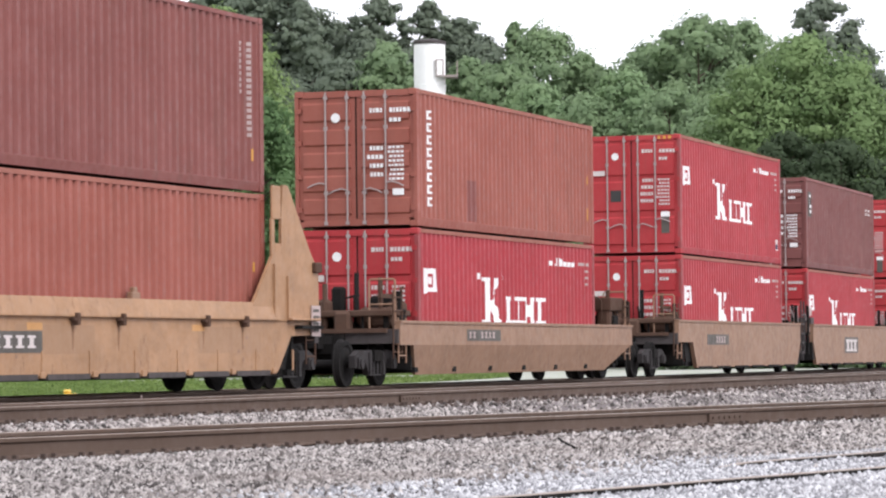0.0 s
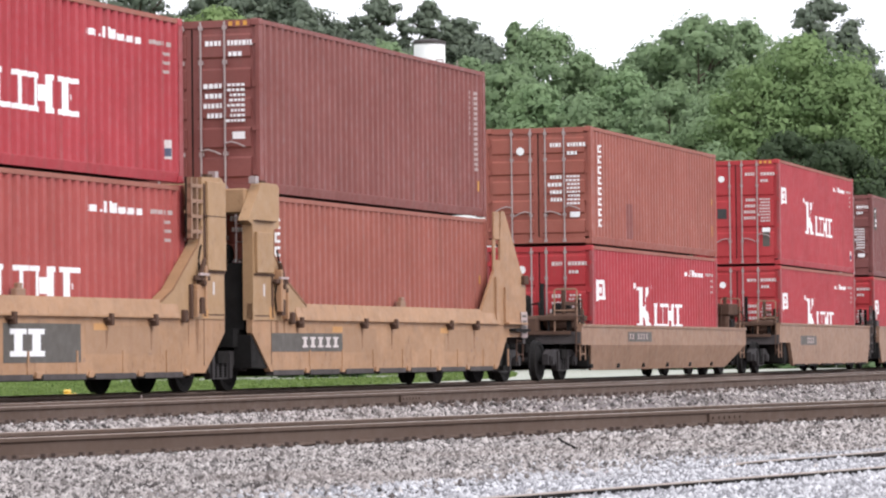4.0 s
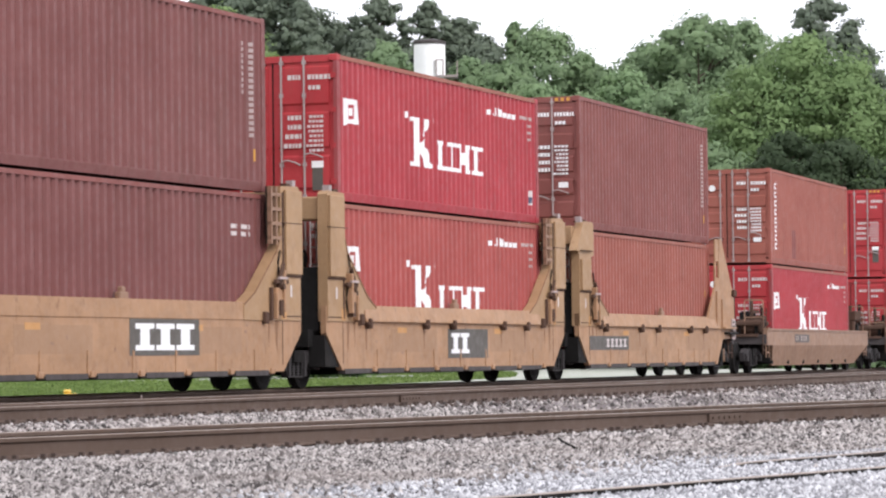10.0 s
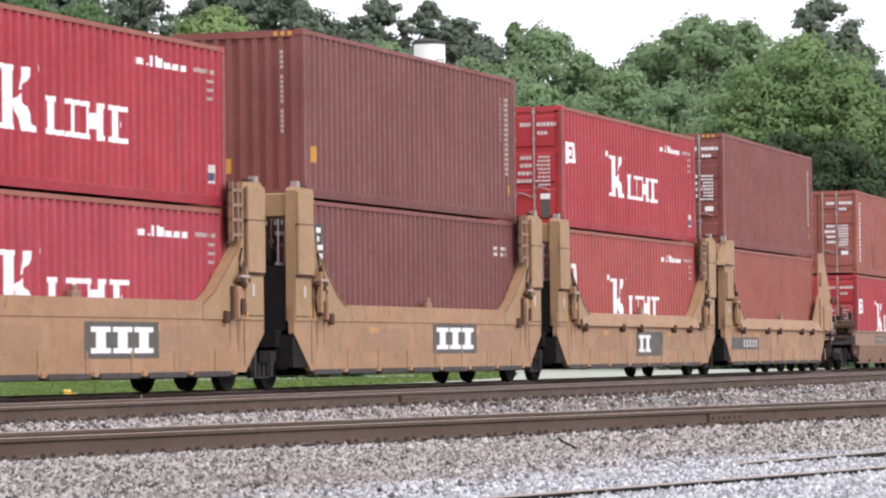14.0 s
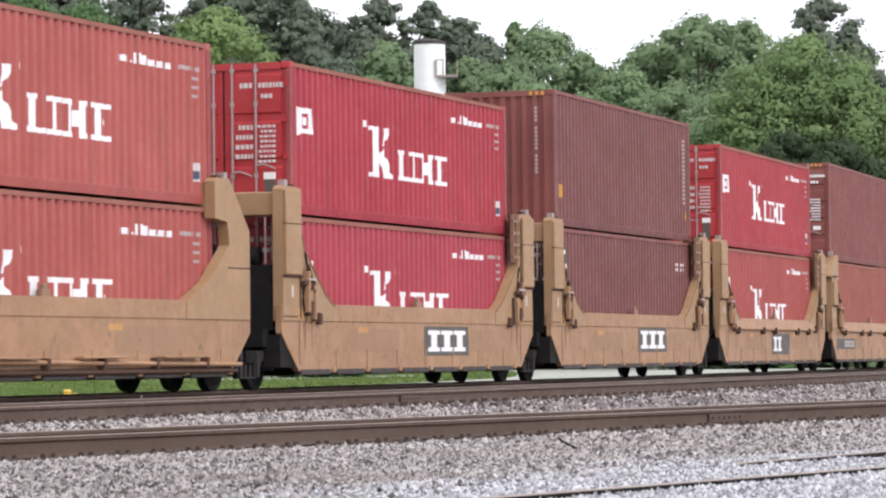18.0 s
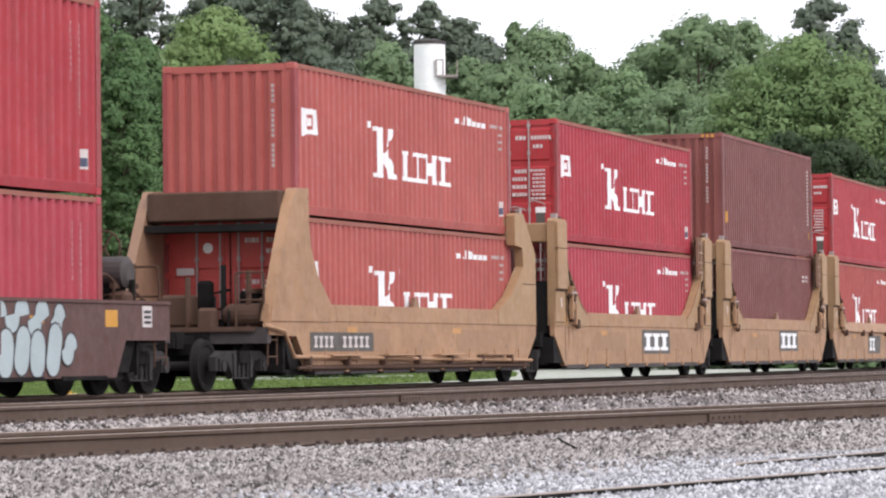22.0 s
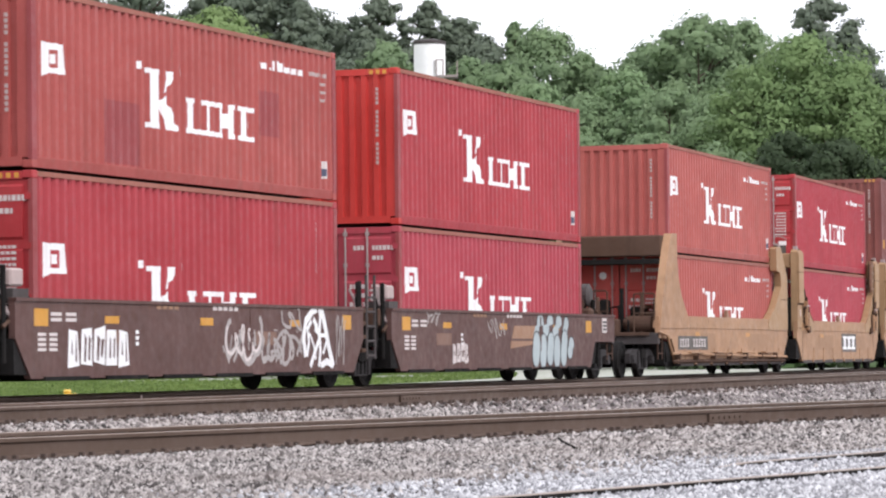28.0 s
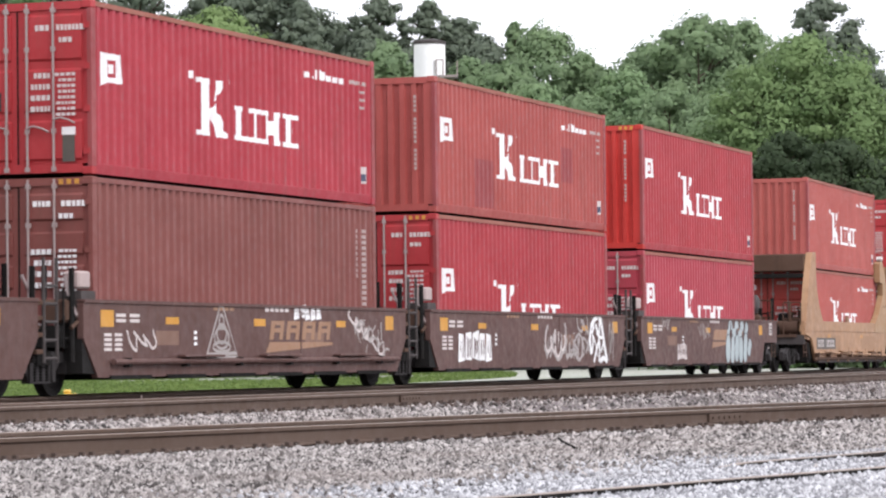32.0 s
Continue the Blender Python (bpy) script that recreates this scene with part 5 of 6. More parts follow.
for xc in (-33.5, -49.7, -65.0, -80.5):
    car, xm = car_at(xc)
    L = {-33.5: -41.17, -49.7: -56.6, -65.0: -72.0, -80.5: -88.0}[xc] - xm
    side_patch(car, "ochre_reflector", rect(L + 0.6, 1.02, 0.46, 0.25), GOLDMARK)
    side_patch(car, "ochre_reflector", rect(L + 3.0, 1.07, 0.5, 0.11), GOLDMARK)
    side_patch(car, "ochre_reflector", rect(L + 6.6, 1.06, 0.5, 0.12), GOLDMARK)
    side_patch(car, "ochre_reflector", rect(L + 10.4, 1.06, 0.45, 0.11), GOLDMARK)
    side_patch(car, "ochre_reflector", rect(L + 12.9, 1.02, 0.42, 0.25), GOLDMARK)
    side_bars(car, L + 1.15, 1.17, 1.0, 0.05, 2, PALEMARK, 2)
    side_bars(car, L + 0.72, 0.88, 0.75, 0.045, 2, PALEMARK, 4)
    side_bars(car, L + 4.1, 0.92, 0.16, 0.055, 1, WHITEMARK, 3)
    side_bars(car, L + 7.1, 1.30, 1.1, 0.065, 5, PALEMARK)
    side_bars(car, L + 4.9, 1.30, 0.9, 0.05, 4, TANMARK)
    for x in (L + 2.6, L + 8.9):
        side_patch(car, "tan_wash", rect(x, 0.75, 0.9, 0.22), TANMARK3, 0.002)

def stroke(car, path, w, mat, proud=0.005, name="sprayed_stroke"):
    """One brushed line of even breadth along path (x, z)."""
    g = bmesh.new()
    pv = [Vector(p) for p in path]
    rows = []
    for i, p in enumerate(pv):
        d = pv[min(i + 1, len(pv) - 1)] - pv[max(i - 1, 0)]
        n = Vector((-d.y, d.x)).normalized() * w / 2 if d.length > 1e-6 else Vector((0, w / 2))
        rows.append([g.verts.new((q.x, -SIDE_Y - proud, min(1.39, max(0.29, q.y)))) for q in (p - n, p + n)])
    for u, v in zip(rows, rows[1:]):
        f = g.faces.new((u[0], v[0], v[1], u[1]))
        f.normal_update()
        if f.normal.y > 0:
            f.normal_flip()
    return part(name, g, mat, car)


def loops(x0, x1, z0, z1, turns, w, mat, seed, fall=0.0, proud=0.005):
    """A running row of sprayed loops; fall tilts the row."""
    c, m = car_at((x0 + x1) / 2)
    r = random.Random(seed)
    ph = [r.uniform(0, 6.28) for _ in range(4)]
    n = turns * 12
    mid, amp = (z0 + z1) / 2, (z1 - z0) / 2 - abs(fall) / 2
    path = []
    for i in range(n + 1):
        t = i / n
        a = t * turns * 6.2832
        k = 0.75 + 0.25 * math.sin(2.3 * a / 6.28 + ph[0])
        path.append((x0 + (x1 - x0) * t - m + 0.55 * (x1 - x0) / turns * math.sin(a + ph[1]) * (0.7 + 0.3 * math.sin(1.7 * a + ph[2])), mid - fall * (t - 0.5) + amp * k * math.cos(a + 0.4 * math.sin(a * 0.5 + ph[3]))))
    stroke(c, path, w, mat, proud)


def finger(x, z0, z1, w, lean, grow=0.0):
    """Outline of a tall rounded bar."""
    r_ = w / 2 + grow
    top = [(x + lean + r_ * math.cos(0.5236 * k), z1 - w / 2 + r_ * math.sin(0.5236 * k)) for k in range(7)]
    foot = [(x - r_ * math.cos(0.5236 * k), z0 + w / 2 - r_ * math.sin(0.5236 * k)) for k in range(7)]
    return [(px, min(1.385, max(0.29, pz))) for px, pz in top + foot]


# silver tall rounded sprayed bars on the first brown car
car, xm = car_at(-33.5)
for i, (dx, z0, z1, w, lean) in enumerate(((0.1, 0.88, 1.40, 0.50, 0.34), (0.85, 0.92, 1.42, 0.46, 0.30), (1.55, 0.86, 1.40, 0.44, 0.24), (2.25, 0.90, 1.34, 0.36, 0.10),
                                           (0.1, 0.30, 1.02, 0.50, 0.05), (0.62, 0.28, 0.98, 0.46, 0.03), (1.12, 0.32, 1.02, 0.46, 0.06), (1.62, 0.28, 0.96, 0.46, 0.02), (2.12, 0.30, 1.06, 0.44, 0.08), (2.6, 0.46, 0.92, 0.40, 0.10))):
    x = -32.17 + dx - xm
    side_patch(car, "sprayed_outline", finger(x, z0, z1, w, lean, 0.03), DARKMARK, 0.003 + 0.0012 * i)
    side_patch(car, "sprayed_shape", finger(x, z0, z1, w, lean), SILVERMARK, 0.0036 + 0.0012 * i, "silver sprayed bubble shape")
side_patch(car, "tan_emblem", [(-33.75 - xm, 0.88), (-32.3 - xm, 0.88), (-32.1 - xm, 1.14), (-33.55 - xm, 1.14)], TANMARK)
side_patch(car, "tan_emblem", [(-33.85 - xm, 0.68), (-32.3 - xm, 0.76), (-32.2 - xm, 0.83), (-33.8 - xm, 0.83)], TANMARK)


def scribble(x0, x1, z0, z1, n, mat, seed, w=0.02, name="sprayed_stroke"):
    """Short strokes at all angles that make up a faint sprayed drawing."""
    c, m = car_at((x0 + x1) / 2)
    r = random.Random(seed)
    for i in range(n):
        p = Vector((x0 + (x1 - x0) * (i + r.random()) / n - m, r.uniform(z0, z1)))
        a = r.gauss(1.4, 0.55)
        d = Vector((math.cos(a), math.sin(a))) * r.uniform(0.12, 0.34)
        q = Vector((p.x + d.x, min(z1, max(z0, p.y + d.y))))
        s = Vector((-d.y, d.x)).normalized() * w * r.uniform(0.7, 1.6)
        if (q - p).length > 0.04:
            side_patch(c, name, [tuple(p - s), tuple(q - s), tuple(q + s), tuple(p + s)], mat, 0.004 + 0.0006 * (i % 5))


def block_row(x0, x1, z0, z1, n, mat, seed):
    """A row of plain outlined blocks."""
    c, m = car_at((x0 + x1) / 2)
    r = random.Random(seed)
    w = (x1 - x0) / n
    for i in range(n):
        x, t = x0 + i * w - m, r.uniform(-0.06, 0.06)
        side_patch(c, "sprayed_block", [(x, z0 + t), (x + w * 0.9, z0), (x + w * 0.84 + t, z1 + t), (x + w * 0.1, z1)], mat, 0.004)
        for f, zz in ((0.26, r.uniform(0.05, 0.2)), (0.58, r.uniform(0.05, 0.2))):
            side_patch(c, "sprayed_line", [(x + w * f, z0 + zz), (x + w * (f + 0.12), z0 + zz * 0.8), (x + w * (f + 0.16) + t, z1 - 0.14), (x + w * (f + 0.06), z1 - zz)], CARBROWN, 0.007)


loops(-35.3, -34.2, 0.88, 1.3, 4, 0.035, SPRAYGREY, 5)
block_row(-37.6, -36.6, 0.42, 0.78, 4, PALEMARK, 21)
loops(-39.2, -38.4, 1.12, 1.38, 3, 0.04, SPRAYGREY, 7)
block_row(-54.9, -52.7, 0.45, 0.98, 5, WHITEMARK, 8)
loops(-49.0, -47.7, 0.36, 1.24, 2, 0.10, SPRAYGREY, 9)
loops(-48.9, -47.6, 0.5, 1.1, 4, 0.06, PALEMARK, 44, 0.0, 0.0074)
loops(-47.8, -46.2, 0.42, 0.98, 5, 0.08, SPRAYGREY, 10, 0.05, 0.0056)
loops(-46.9, -45.5, 0.40, 1.06, 3, 0.07, SPRAYGREY, 23, -0.1, 0.0062)
loops(-46.5, -45.7, 0.95, 1.38, 2, 0.06, SPRAYGREY, 12, 0.0, 0.0068)
scribble(-49.1, -45.6, 0.42, 1.0, 26, SPRAYGREY, 9, 0.022)
loops(-44.05, -43.6, 0.4, 1.3, 4, 0.035, SPRAYGREY, 31)
car, xm = car_at(-45)
for k, (w, path) in enumerate(((0.15, ((0.13, 0.55), (0.04, 0.86), (0.15, 1.16), (0.47, 1.34), (0.68, 1.38))), (0.11, ((0.34, 0.38), (0.56, 0.63), (0.78, 0.87), (0.66, 1.06), (0.5, 1.2))), (0.11, ((0.75, 0.38), (0.82, 0.64), (0.78, 0.96), (0.83, 1.25), (0.78, 1.39))),
                              (0.16, ((1.43, 0.38), (1.23, 0.70), (1.04, 1.09), (0.88, 1.39))), (0.12, ((0.84, 0.40), (1.12, 0.47), (1.43, 0.40))), (0.10, ((0.18, 0.56), (0.28, 0.80), (0.22, 1.03), (0.40, 1.16))), (0.07, ((0.55, 1.02), (0.82, 0.92), (1.12, 0.91))), (0.08, ((0.94, 0.6), (1.12, 0.83))), (0.06, ((0.3, 0.95), (0.5, 0.75), (0.6, 0.5))))):
    stroke(car, [(-45.62 - xm + dx, z) for dx, z in path], w, WHITEMARK, 0.0076 + 0.0006 * k, "sprayed_cone_stroke")
car, xm = car_at(-65)
stroke(car, [(-67.42 - xm, 0.56), (-66.84 - xm, 1.36), (-66.72 - xm, 1.36), (-66.12 - xm, 0.56), (-67.42 - xm, 0.56)], 0.055, SPRAYGREY, 0.004, "sprayed_cone_outline")
stroke(car, [(-67.36 - xm, 0.60), (-66.16 - xm, 0.62)], 0.06, SPRAYGREY, 0.0046)
for zc, rx, rz in ((1.12, 0.10, 0.11), (0.93, 0.20, 0.15), (0.86, 0.30, 0.17), (0.72, 0.36, 0.08)):
    stroke(car, [(-66.78 - xm + rx * math.cos(0.3927 * k), zc + rz * math.sin(0.3927 * k)) for k in range(17)], 0.05, SPRAYGREY, 0.0052, "sprayed_ring")
for k in range(4):
    xk = -64.72 + 0.73 * k - xm
    for dx0, dx1, zz0, zz1 in ((0.0, 0.17, 0.84, 1.15), (0.43, 0.58, 0.84, 1.15), (0.17, 0.43, 1.08, 1.15), (0.17, 0.43, 0.96, 1.03)):
        lean0, lean1 = 0.3 * (zz0 - 0.84), 0.3 * (zz1 - 0.84)
        side_patch(car, "tan_emblem", [(xk + dx0 + lean0, zz0), (xk + dx1 + lean0, zz0), (xk + dx1 + lean1, zz1), (xk + dx0 + lean1, zz1)], TANMARK)
side_patch(car, "tan_emblem", [(-64.9 - xm, 0.62), (-64.7 - xm, 0.80), (-61.8 - xm, 0.80), (-61.8 - xm, 0.75)], TANMARK)
loops(-60.9, -59.2, 0.5, 1.38, 6, 0.055, PALEMARK, 11, 0.6)
loops(-60.7, -59.0, 0.45, 1.3, 5, 0.045, SPRAYGREY, 37, 0.6, 0.0058)
scribble(-60.7, -59.3, 0.6, 1.2, 10, SPRAYGREY, 11, 0.016)
block_row(-63.6, -62.3, 1.2, 1.4, 5, WHITEMARK, 13)
loops(-70.4, -69.4, 0.66, 0.98, 3, 0.045, PALEMARK, 14)
part("running_pipe", rods(0.045, ((-71.1 - xm, -SIDE_Y - 0.07, 0.5), (-58.6 - xm, -SIDE_Y - 0.07, 0.5))), CARBROWN, car)
for k in range(3):
    part("side_step", bevelled(boxes((-68.6 + 3.4 * k - xm, -67.0 + 3.4 * k - xm, -SIDE_Y - 0.16, -SIDE_Y - 0.02, 0.56, 0.60)), 0.01), CARBROWN, car)
for k in range(6):
    part("pipe_clamp", boxes((-70.6 + 2.2 * k - xm, -70.5 + 2.2 * k - xm, -SIDE_Y - 0.1, -SIDE_Y, 0.42, 0.56)), BLACKISH, car)

K = "container with a white block emblem"
HC, ST = 2.896, 2.591
FLOOR = 0.36
# left end, lower (label, material, height, doors, mark), upper (the same)
LOADS = [
    (-86.9, ("red corrugated " + K, RED, ST, True, "line"), ("red corrugated " + K, RED, ST, True, "line")),
    (-71.3, ("brown corrugated container with pale codes", BROWN, HC, True, "column"), ("crimson corrugated " + K, CRIMSON, ST, True, "line")),
    (-55.68, ("red corrugated " + K, RED, HC, True, "line_column_low"), ("faded red corrugated " + K, SALMON, ST, False, "line")),
    (-40.22, ("pinkish red corrugated " + K, PINK, ST, True, "line_column"), ("bright red high-cube " + K, RED, HC, False, "line_column", FLAMERED)),
    # The lower doors' brighter red has the missing light painted in.
    (-20.15, ("orange-red corrugated " + K, ORANGE, ST, True, "line", LITDOORRED), ("faded orange-red corrugated " + K, ORANGE, ST, False, "line")),
    (-4.5, ("crimson corrugated " + K, PINK, ST, True, "line"), ("crimson corrugated " + K, CRIMSON, ST, True, "line")),
    (11.2, ("maroon corrugated container with pale codes", MAROON, HC, True, "low"), ("maroon high-cube container with pale codes", MAROON, HC, False, "column", BROWN)),
    (26.8, ("faded red corrugated " + K, SALMON, HC, True, "line"), ("red corrugated " + K, RED, ST, True, "line")),
    (42.2, ("rust-red corrugated container with white vertical marking", RUSTRED, HC, True, "tall"), ("brown high-cube container with double doors", BROWN, HC, True, "column")),
    (62.17, ("red corrugated " + K, RED, ST, True, "line"), ("rust-red corrugated container with white vertical marking", RUSTRED, ST, True, "tall")),
    (82.46, ("red corrugated " + K, RED, ST, True, "line"), ("red high-cube " + K, RED, HC, True, "line")),
    (98.5, ("red corrugated " + K, RED, ST, True, "line"), ("maroon corrugated container with pale codes", MAROON, ST, True, "low")),
    (114.5, ("red corrugated " + K, RED, ST, True, "line"), ("red corrugated " + K, RED, ST, True, "line")),
]
for left, lower, upper in LOADS:
    z = FLOOR
    for text, mat, high, drs, mark, *end in (lower, upper):
        c = container("shipping_container", text, mat, high, drs, mark, end_mat=end[0] if end else None)
        ny = -W40 / 2 + 0.014
        if (left, text) == (-55.68, upper[0]):
            part("repainted_patch", painted([rect(-3.6, 0.2, 1.35, 0.95)], ny + 0.002), PATCHRED, c)
            part("repainted_patch", painted([rect(2.55, 0.95, 0.9, 0.75)], ny + 0.002), PATCHRED, c)
        if (left, text) == (62.17, upper[0]):
            part("repainted_patch", painted([rect(-3.0, 0.2, 0.7, 0.8)], ny + 0.002), BROWN, c)
        MOVERS.append((c, left + L40 / 2, z))
        z += high + 0.03


# ---- trees ----
def blades(p, nrm, rng, size):
    """One ragged leaf spray at each point p, facing nrm."""
    nrm = nrm / np.linalg.norm(nrm, axis=1)[:, None]
    u = np.cross(nrm, rng.normal(size=p.shape))
    u /= np.linalg.norm(u, axis=1)[:, None]
    v = np.cross(nrm, u)
    s = (size * rng.uniform(0.6, 1.5, len(p)))[:, None]
    blade = np.stack([p - u * s, p + u * s * 0.5 - v * s * 0.75, p + u * s * 0.8 + v * s * 0.8], 1)
    return blade.reshape(-1, 3), np.arange(len(p) * 3).reshape(-1, 3)


def foliage(rng, centres, radii, per, size, flat, axis_xy):
    """Leaves on the lit outer shells of the lobes of a crown, with loose sprays that break the outline."""
    idx = np.repeat(np.arange(len(centres)), per)
    n = len(idx)
    d = rng.normal(size=(n, 3))
    d[:, 2] += 0.35
    d /= np.linalg.norm(d, axis=1)[:, None]
    c = centres[idx]
    lump = 1 + 0.16 * np.sin(4.1 * d[:, 0] + 1.7 * idx) + 0.14 * np.sin(5.3 * d[:, 1] + 2.3 * idx) + 0.12 * np.sin(6.1 * d[:, 2] + idx)
    far = np.clip(rng.normal(0.92, 0.28 if flat > 0.6 else 0.42, n), 0.3, 2.1)
    p = c + d * (radii[idx] * lump * far)[:, None] * np.array((1, 1, flat))
    out = c - np.array((axis_xy[0], axis_xy[1], 0))
    out[:, 2] = 0
    out /= np.maximum(0.5, np.linalg.norm(out, axis=1))[:, None]
    nrm = 0.7 * d + 0.3 * out + np.array((0, 0, 0.2))
    co, fa = blades(p, nrm + rng.normal(0, 0.25, (n, 3)), rng, size)
    bend = nrm + rng.normal(0, 0.12, (n, 3))
    bend /= np.linalg.norm(bend, axis=1)[:, None]
    return co, fa, bend.repeat(3, axis=0)


def tree(x, y, height, width, mat, label, kind="broad", seed=1, base_z=-0.5, leaf_count=24000, leaf=0.2, low=0.3):
    """Tapered trunk, limbs that carry lobes of foliage, each lobe a shell of many ragged sprays of leaves."""
    rng = np.random.default_rng(seed)
    r = random.Random(seed)
    root = tagged(new("tree"), label, "tree", group="trees behind the line")
    root.location = (x, y, base_z)
    b = bmesh.new()
    tr = height * 0.012 + 0.05
    lean = (r.uniform(-0.04, 0.04) * width, r.uniform(-0.04, 0.04) * width)
    rings = []
    for k in range(7):
        f = k / 6
        rr = tr * (1 - 0.9 * f)
        c = (lean[0] * f + tr * 0.6 * math.sin(3 * f + seed), lean[1] * f, height * 0.94 * f)
        rings.append([b.verts.new((c[0] + rr * math.cos(1.0472 * i), c[1] + rr * math.sin(1.0472 * i), c[2])) for i in range(6)])
    for p, q in zip(rings, rings[1:]):
        for i in range(6):
            b.faces.new((p[i], p[(i + 1) % 6], q[(i + 1) % 6], q[i]))
    pine = kind == "pine"
    cs, rs = [], []
    span = height * (1 - low)
    unit = width * (0.092 if pine else 0.135)
    lobes = int(min(230, max(26, span * width / (unit * unit) * (0.55 if pine else 0.85))))
    for k in range(lobes):
        a = 2.4 * k + r.uniform(-0.5, 0.5)
        t = -1 + 2 * (k + r.random()) / lobes
        if pine:
            env = (1 - max(0.0, t) ** 3.0) ** 0.6 * r.uniform(0.3, 1.22)
        else:
            env = (1 - abs(t) ** (3.0 if t > 0 else 4.0)) ** 0.5 * r.uniform(0.62, 1.12)
        big = unit * r.uniform(0.55, 1.5) * (1 - 0.25 * max(0.0, t))
        reach = max(0.0, width / 2 * env - big * 0.7)
        z = height * low + span * (t + 1) / 2 - big * 0.5 * max(0.0, t)
        c = Vector((reach * math.cos(a) + lean[0], reach * math.sin(a) + lean[1], z))
        if height > 5 and k % 3 == 0:
            rod(b, (lean[0] * 0.6, lean[1] * 0.6, max(height * 0.1, z - reach * 0.7)), c, 0.02 + 0.0025 * height, 5)
        cs.append(c)
        rs.append(big)
    part("trunk", b, BARK, root)
    co, fa, bend = foliage(rng, np.array(cs), np.array(rs), max(20, leaf_count // len(cs)), leaf, 0.5 if pine else 0.62, lean)
    crown = quick_mesh("crown", co, fa, 3, mat, "", "")
    crown.data.shade_smooth()
    crown.data.normals_split_custom_set_from_vertices(bend)
    crown.parent = root
    return root


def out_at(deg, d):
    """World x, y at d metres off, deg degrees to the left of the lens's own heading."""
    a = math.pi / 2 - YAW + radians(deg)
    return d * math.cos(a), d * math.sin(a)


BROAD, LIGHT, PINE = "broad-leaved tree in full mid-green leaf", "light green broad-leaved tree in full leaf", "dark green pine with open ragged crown"
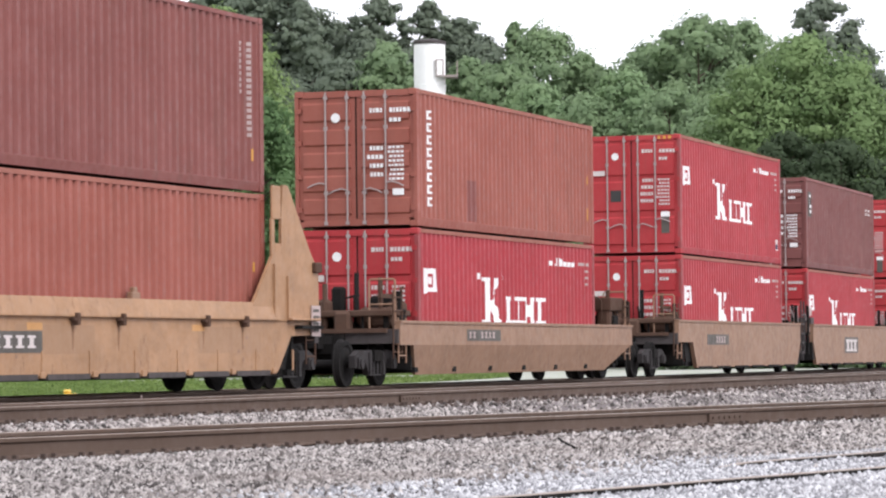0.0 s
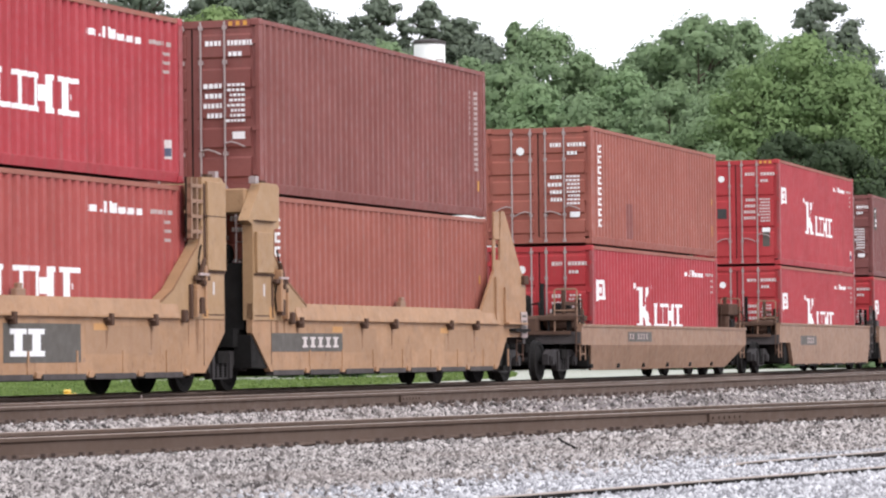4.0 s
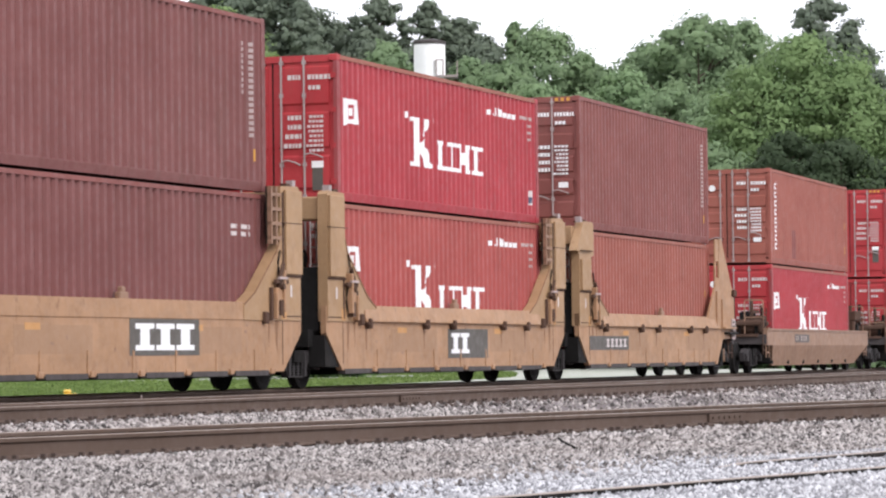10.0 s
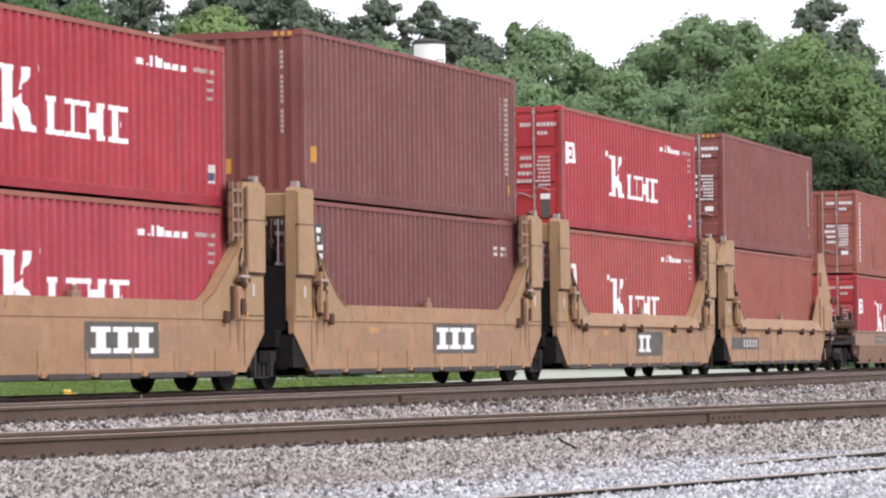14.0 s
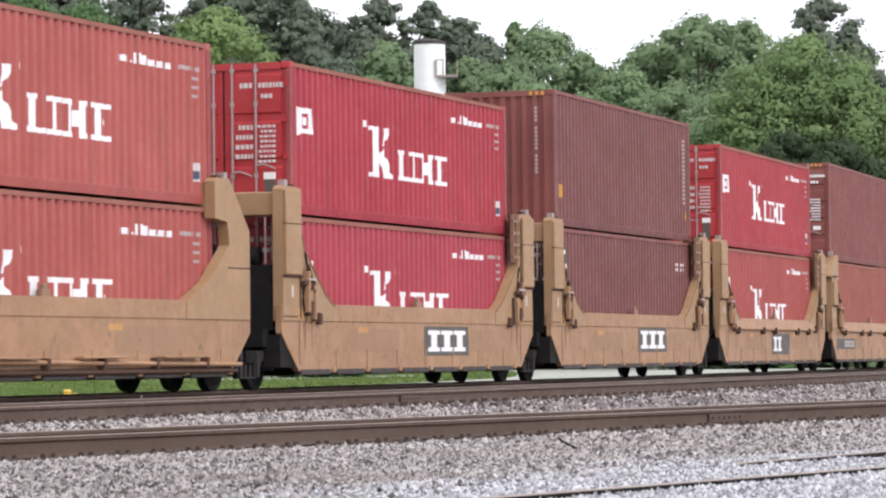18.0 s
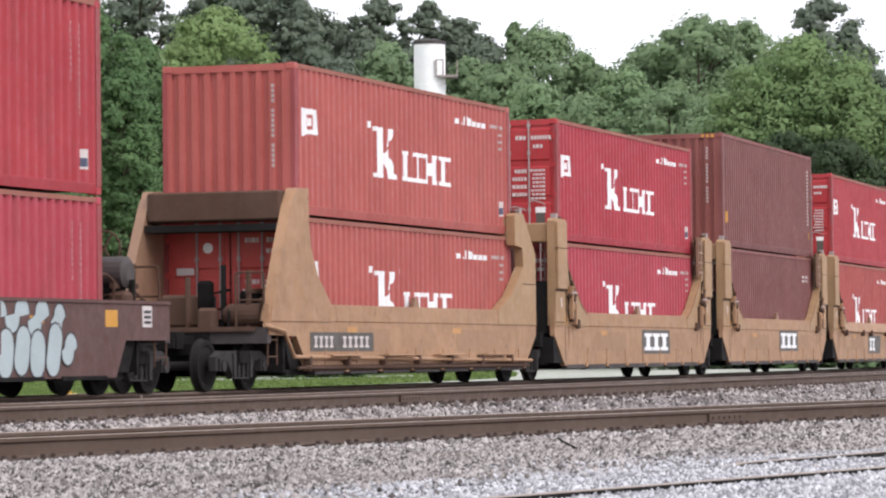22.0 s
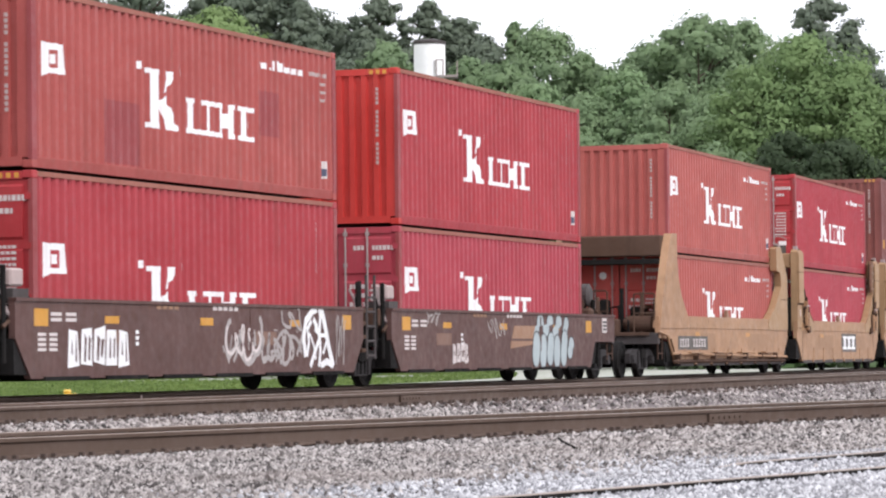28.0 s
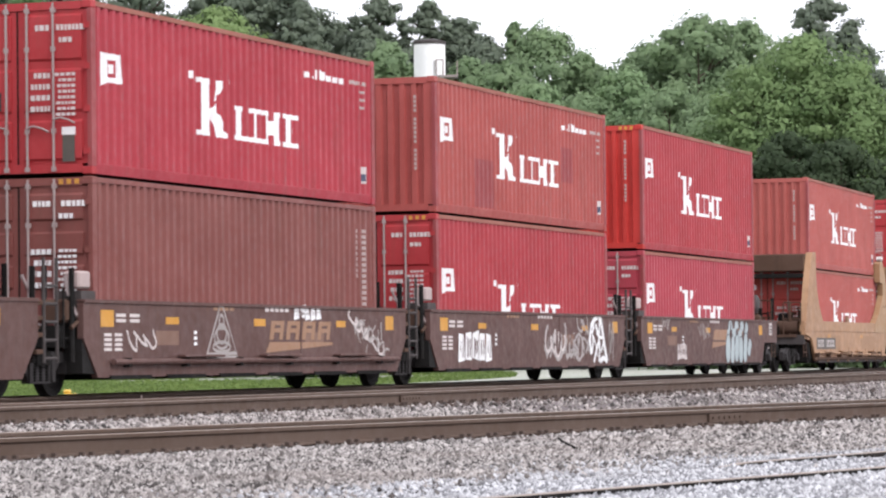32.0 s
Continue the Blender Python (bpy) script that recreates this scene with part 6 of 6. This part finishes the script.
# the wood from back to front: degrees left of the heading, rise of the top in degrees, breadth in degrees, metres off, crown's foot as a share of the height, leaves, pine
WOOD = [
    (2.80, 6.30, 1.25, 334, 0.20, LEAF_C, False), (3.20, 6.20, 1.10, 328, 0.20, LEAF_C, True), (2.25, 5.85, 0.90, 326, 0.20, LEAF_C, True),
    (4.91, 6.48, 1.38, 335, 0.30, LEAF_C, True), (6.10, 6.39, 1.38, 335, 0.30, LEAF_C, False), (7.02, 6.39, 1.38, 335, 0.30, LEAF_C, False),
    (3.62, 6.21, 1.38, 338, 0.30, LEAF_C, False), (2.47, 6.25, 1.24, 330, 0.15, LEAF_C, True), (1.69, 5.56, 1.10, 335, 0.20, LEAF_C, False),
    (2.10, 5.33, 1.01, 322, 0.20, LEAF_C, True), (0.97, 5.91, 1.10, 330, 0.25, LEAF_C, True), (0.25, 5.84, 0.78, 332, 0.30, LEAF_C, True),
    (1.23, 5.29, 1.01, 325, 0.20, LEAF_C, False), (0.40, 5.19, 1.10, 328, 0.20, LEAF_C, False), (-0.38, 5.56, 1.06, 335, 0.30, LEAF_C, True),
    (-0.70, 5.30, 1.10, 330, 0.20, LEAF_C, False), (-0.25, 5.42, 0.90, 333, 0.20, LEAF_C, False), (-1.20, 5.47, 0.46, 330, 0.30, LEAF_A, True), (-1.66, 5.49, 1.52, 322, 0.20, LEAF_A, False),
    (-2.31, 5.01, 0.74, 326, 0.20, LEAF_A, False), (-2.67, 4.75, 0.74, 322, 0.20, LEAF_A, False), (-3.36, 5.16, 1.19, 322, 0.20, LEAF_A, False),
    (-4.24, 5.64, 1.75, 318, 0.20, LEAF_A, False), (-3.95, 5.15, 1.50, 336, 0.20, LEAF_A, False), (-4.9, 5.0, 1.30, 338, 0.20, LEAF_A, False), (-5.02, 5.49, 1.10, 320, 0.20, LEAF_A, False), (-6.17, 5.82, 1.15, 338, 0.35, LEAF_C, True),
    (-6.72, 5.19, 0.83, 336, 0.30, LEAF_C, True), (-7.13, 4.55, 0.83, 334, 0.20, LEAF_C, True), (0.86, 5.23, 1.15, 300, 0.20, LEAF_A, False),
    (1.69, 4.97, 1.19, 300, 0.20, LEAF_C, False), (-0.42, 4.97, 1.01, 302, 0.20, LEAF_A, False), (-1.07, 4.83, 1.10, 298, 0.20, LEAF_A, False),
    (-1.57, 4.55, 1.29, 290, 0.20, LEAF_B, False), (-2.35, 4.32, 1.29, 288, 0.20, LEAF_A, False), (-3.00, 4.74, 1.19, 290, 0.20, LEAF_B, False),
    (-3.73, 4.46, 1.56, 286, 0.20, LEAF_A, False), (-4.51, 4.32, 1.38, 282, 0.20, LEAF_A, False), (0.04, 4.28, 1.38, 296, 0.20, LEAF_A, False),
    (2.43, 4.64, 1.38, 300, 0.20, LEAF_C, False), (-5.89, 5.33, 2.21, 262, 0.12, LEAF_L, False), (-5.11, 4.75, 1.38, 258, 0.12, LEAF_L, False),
    # The two LEAF_E crowns paint the shaded foot of the fresh-green tree.
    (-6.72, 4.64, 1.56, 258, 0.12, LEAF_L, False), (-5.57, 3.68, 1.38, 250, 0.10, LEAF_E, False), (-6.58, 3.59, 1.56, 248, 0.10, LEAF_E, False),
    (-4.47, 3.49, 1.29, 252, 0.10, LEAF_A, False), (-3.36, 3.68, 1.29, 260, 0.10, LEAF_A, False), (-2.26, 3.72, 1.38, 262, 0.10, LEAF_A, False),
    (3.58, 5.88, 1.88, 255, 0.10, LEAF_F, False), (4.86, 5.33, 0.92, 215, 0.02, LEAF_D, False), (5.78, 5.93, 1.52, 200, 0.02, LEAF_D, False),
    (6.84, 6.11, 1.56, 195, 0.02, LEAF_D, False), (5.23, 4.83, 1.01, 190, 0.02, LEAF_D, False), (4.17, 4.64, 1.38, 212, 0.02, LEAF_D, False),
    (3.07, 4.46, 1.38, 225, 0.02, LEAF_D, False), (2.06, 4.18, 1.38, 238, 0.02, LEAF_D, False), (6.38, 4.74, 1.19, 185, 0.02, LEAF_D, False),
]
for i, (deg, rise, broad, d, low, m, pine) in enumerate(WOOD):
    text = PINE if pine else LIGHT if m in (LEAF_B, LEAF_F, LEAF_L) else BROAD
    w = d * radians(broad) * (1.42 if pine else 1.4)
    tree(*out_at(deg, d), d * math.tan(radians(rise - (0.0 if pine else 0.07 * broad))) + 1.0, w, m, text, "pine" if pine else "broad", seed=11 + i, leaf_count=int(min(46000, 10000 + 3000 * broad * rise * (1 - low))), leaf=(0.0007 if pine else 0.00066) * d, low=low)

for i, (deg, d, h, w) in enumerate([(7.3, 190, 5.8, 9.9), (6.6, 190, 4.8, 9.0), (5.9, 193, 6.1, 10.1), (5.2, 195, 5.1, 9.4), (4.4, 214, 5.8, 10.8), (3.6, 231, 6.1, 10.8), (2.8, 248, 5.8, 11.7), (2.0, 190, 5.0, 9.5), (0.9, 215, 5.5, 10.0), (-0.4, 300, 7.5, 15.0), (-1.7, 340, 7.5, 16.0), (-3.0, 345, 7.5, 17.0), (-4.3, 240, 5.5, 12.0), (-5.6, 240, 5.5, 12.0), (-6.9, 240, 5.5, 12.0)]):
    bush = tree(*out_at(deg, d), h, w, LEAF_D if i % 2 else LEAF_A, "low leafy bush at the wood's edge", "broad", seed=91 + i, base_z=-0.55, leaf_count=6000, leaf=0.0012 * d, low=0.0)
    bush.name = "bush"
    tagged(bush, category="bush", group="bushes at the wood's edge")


# ---- mill building and silo ----
def silo():
    root = tagged(new("silo"), "tall white cylindrical silo with a dark cap and side platform", "silo")
    x, y = out_at(0.185, 262)
    root.location = (x, y, -0.5)
    root.rotation_euler = (0, 0, math.pi / 2 - YAW)
    rings = []
    for k in range(8):
        z = 3.06 * k
        rings += [(1.18, z), (1.18, z + 2.98), (1.195, z + 3.0), (1.195, z + 3.05)]
    part("shell", lathe(bmesh.new(), rings, "z", 40), SILOWHITE, root)
    part("cap", lathe(bmesh.new(), [(1.2, 24.48), (1.23, 24.5), (1.23, 24.72), (0.6, 24.88), (0.05, 24.92)], "z", 40), DARKGREY, root, "dark roof cap")
    part("platform", boxes((-1.6, 0.4, -2.1, -1.0, 21.95, 22.08)), GALV, root)
    for px in (-1.5, -0.6, 0.3):
        part("rail_post", rods(0.045, ((px, -2.05, 22.05), (px, -2.05, 23.1)), n=6), GALV, root)
    for z in (22.55, 23.1):
        part("guard_rail", rods(0.045, ((-1.5, -2.05, z), (0.3, -2.05, z)), n=6), GALV, root)
    part("hatch_frame", boxes((-1.34, -1.0, -1.05, -0.45, 22.0, 23.3)), GALV, root)
    part("hatch", boxes((-1.36, -1.2, -0.95, -0.55, 22.1, 23.2)), SILOWHITE, root)
    return root


def mill():
    root = tagged(new("mill_building"), "white painted flat-roofed mill building behind the silo", "building")
    x, y = out_at(0.185, 262)
    root.location = (x, y, -0.5)
    root.rotation_euler = (0, 0, math.pi / 2 - YAW)
    part("wall", boxes((1.4, 9.0, -7.0, 7.8, 0.0, 14.9)), SILOWHITE, root)
    part("roof", boxes((1.3, 9.1, -7.1, 7.9, 14.9, 15.2)), BLACKISH, root, "dark flat roof edge")
    part("canopy", boxes((0.9, 1.39, 5.6, 7.8, 13.5, 13.75), (0.9, 1.39, 5.6, 7.8, 14.3, 14.45)), GALV, root, "grey sheet-metal canopy")
    part("parapet", boxes((1.2, 1.39, 5.5, 7.85, 14.5, 14.85)), SILOWHITE, root)
    for z in (12.9, 9.2, 5.5):
        for yy in (6.9, 5.0, 3.2, 1.5, -1.6, -3.4, -5.2):
            w = part("window", boxes((1.37, 1.398, yy - 0.28, yy + 0.28, z, z + 1.5)), BLACKISH, root)
            part("frame", boxes((1.34, 1.4, yy - 0.34, yy - 0.28, z - 0.06, z + 1.56), (1.34, 1.4, yy + 0.28, yy + 0.34, z - 0.06, z + 1.56), (1.34, 1.4, yy - 0.28, yy + 0.28, z + 1.5, z + 1.56), (1.34, 1.4, yy - 0.28, yy + 0.28, z - 0.06, z)), GALV, w)
    return root


silo()
mill()

# ---- small things by the line ----
rng = np.random.default_rng(21)
gd = rng.uniform(86, 230, 9000)
ga = math.pi / 2 - YAW + np.radians(rng.uniform(-1.5, 7.6, 9000))
gx, gy = gd * np.cos(ga), gd * np.sin(ga)
road_far = np.interp(gx, [e[0] for e in edge], [e[2] for e in edge])
ok = ~((gx > 93) & (gy > 35.2) & (gy < road_far)) & (gy > 28) & ~((gx > 152) & (gx < 190) & (gy > 57) & (gy < 71.5))
gp = np.stack([gx[ok], gy[ok], np.full(ok.sum(), -0.42)], 1).repeat(4, axis=0)
gp += rng.normal(0, 0.09, gp.shape) * np.array((1, 1, 0.3))
co, fa = blades(gp, np.array((0, 0, 0.5)) + rng.normal(0, 0.6, gp.shape), rng, 0.09)
quick_mesh("grass", co, fa, 3, BLADES, "mown green grass beside the line", "grass")
crate = tagged(new("yellow_marker"), "small yellow plastic marker lying in the grass", "marker")
crate.location = (*out_at(6.1, 92), -0.465)
part("body", bevelled(boxes((-0.17, 0.17, -0.2, 0.2, 0.0, 0.16)), 0.06), MARKERYELLOW, crate)
part("cap", bevelled(boxes((-0.1, 0.1, -0.02, 0.16, 0.16, 0.26)), 0.04), MARKERYELLOW, crate)
sx, sy, _ = on_line(45.2, -3.1)
stake = part("stake", rods(0.007, ((0, 0, -0.05), (0.02, 0, 0.25)), n=6), CODEMARK)
stake.location = (sx, sy, -0.22)
tagged(stake, "thin pale stake standing between the tracks", "stake")

stick = part("stick", tube(0.011, [(-0.085, 0.0, 0.09), (-0.05, 0.01, 0.06), (0.0, 0.0, 0.035), (0.08, -0.01, -0.01)]), BLACKISH)
stick.location = (29.95, 8.6, ground_height(29.95, 8.6) + 0.045)
stick.rotation_euler = (0, 0, radians(-72))
tagged(stick, "dark broken stick lying on the ballast", "stick")


# ---- movement ----
TRAVEL = [0.0, 2.98, 5.97, 8.97, 12.03, 15.10, 18.19, 21.34, 24.54, 27.78, 31.09, 34.50, 37.95, 41.45, 45.06, 48.76, 52.48, 56.27, 60.10, 63.99, 67.94, 71.93, 75.98, 80.09, 84.25, 88.46, 92.72, 97.00, 101.31, 105.64, 110.02, 114.47, 118.93]


def gone(t):
    """Metres the train has run by t seconds."""
    i = min(31, int(t))
    return TRAVEL[i] + (TRAVEL[i + 1] - TRAVEL[i]) * (t - i)


def train_pose(x, z, s):
    px, py, th = on_line(x + s)
    return pose(px, py, z, 0, 0, math.degrees(th))


def motions():
    for ob, x, z in MOVERS:
        walk(ob, [(float(t), train_pose(x, z, TRAVEL[t])) for t in range(0, 33, 2)])
    for w, dx in WHEELSETS:
        walk(w, [(k * 0.1, pose(dx, 0, WHEEL_R, 0, math.degrees(gone(k * 0.1) / WHEEL_R) % 360.0, 0)) for k in range(0, 321, 1)])


motions()
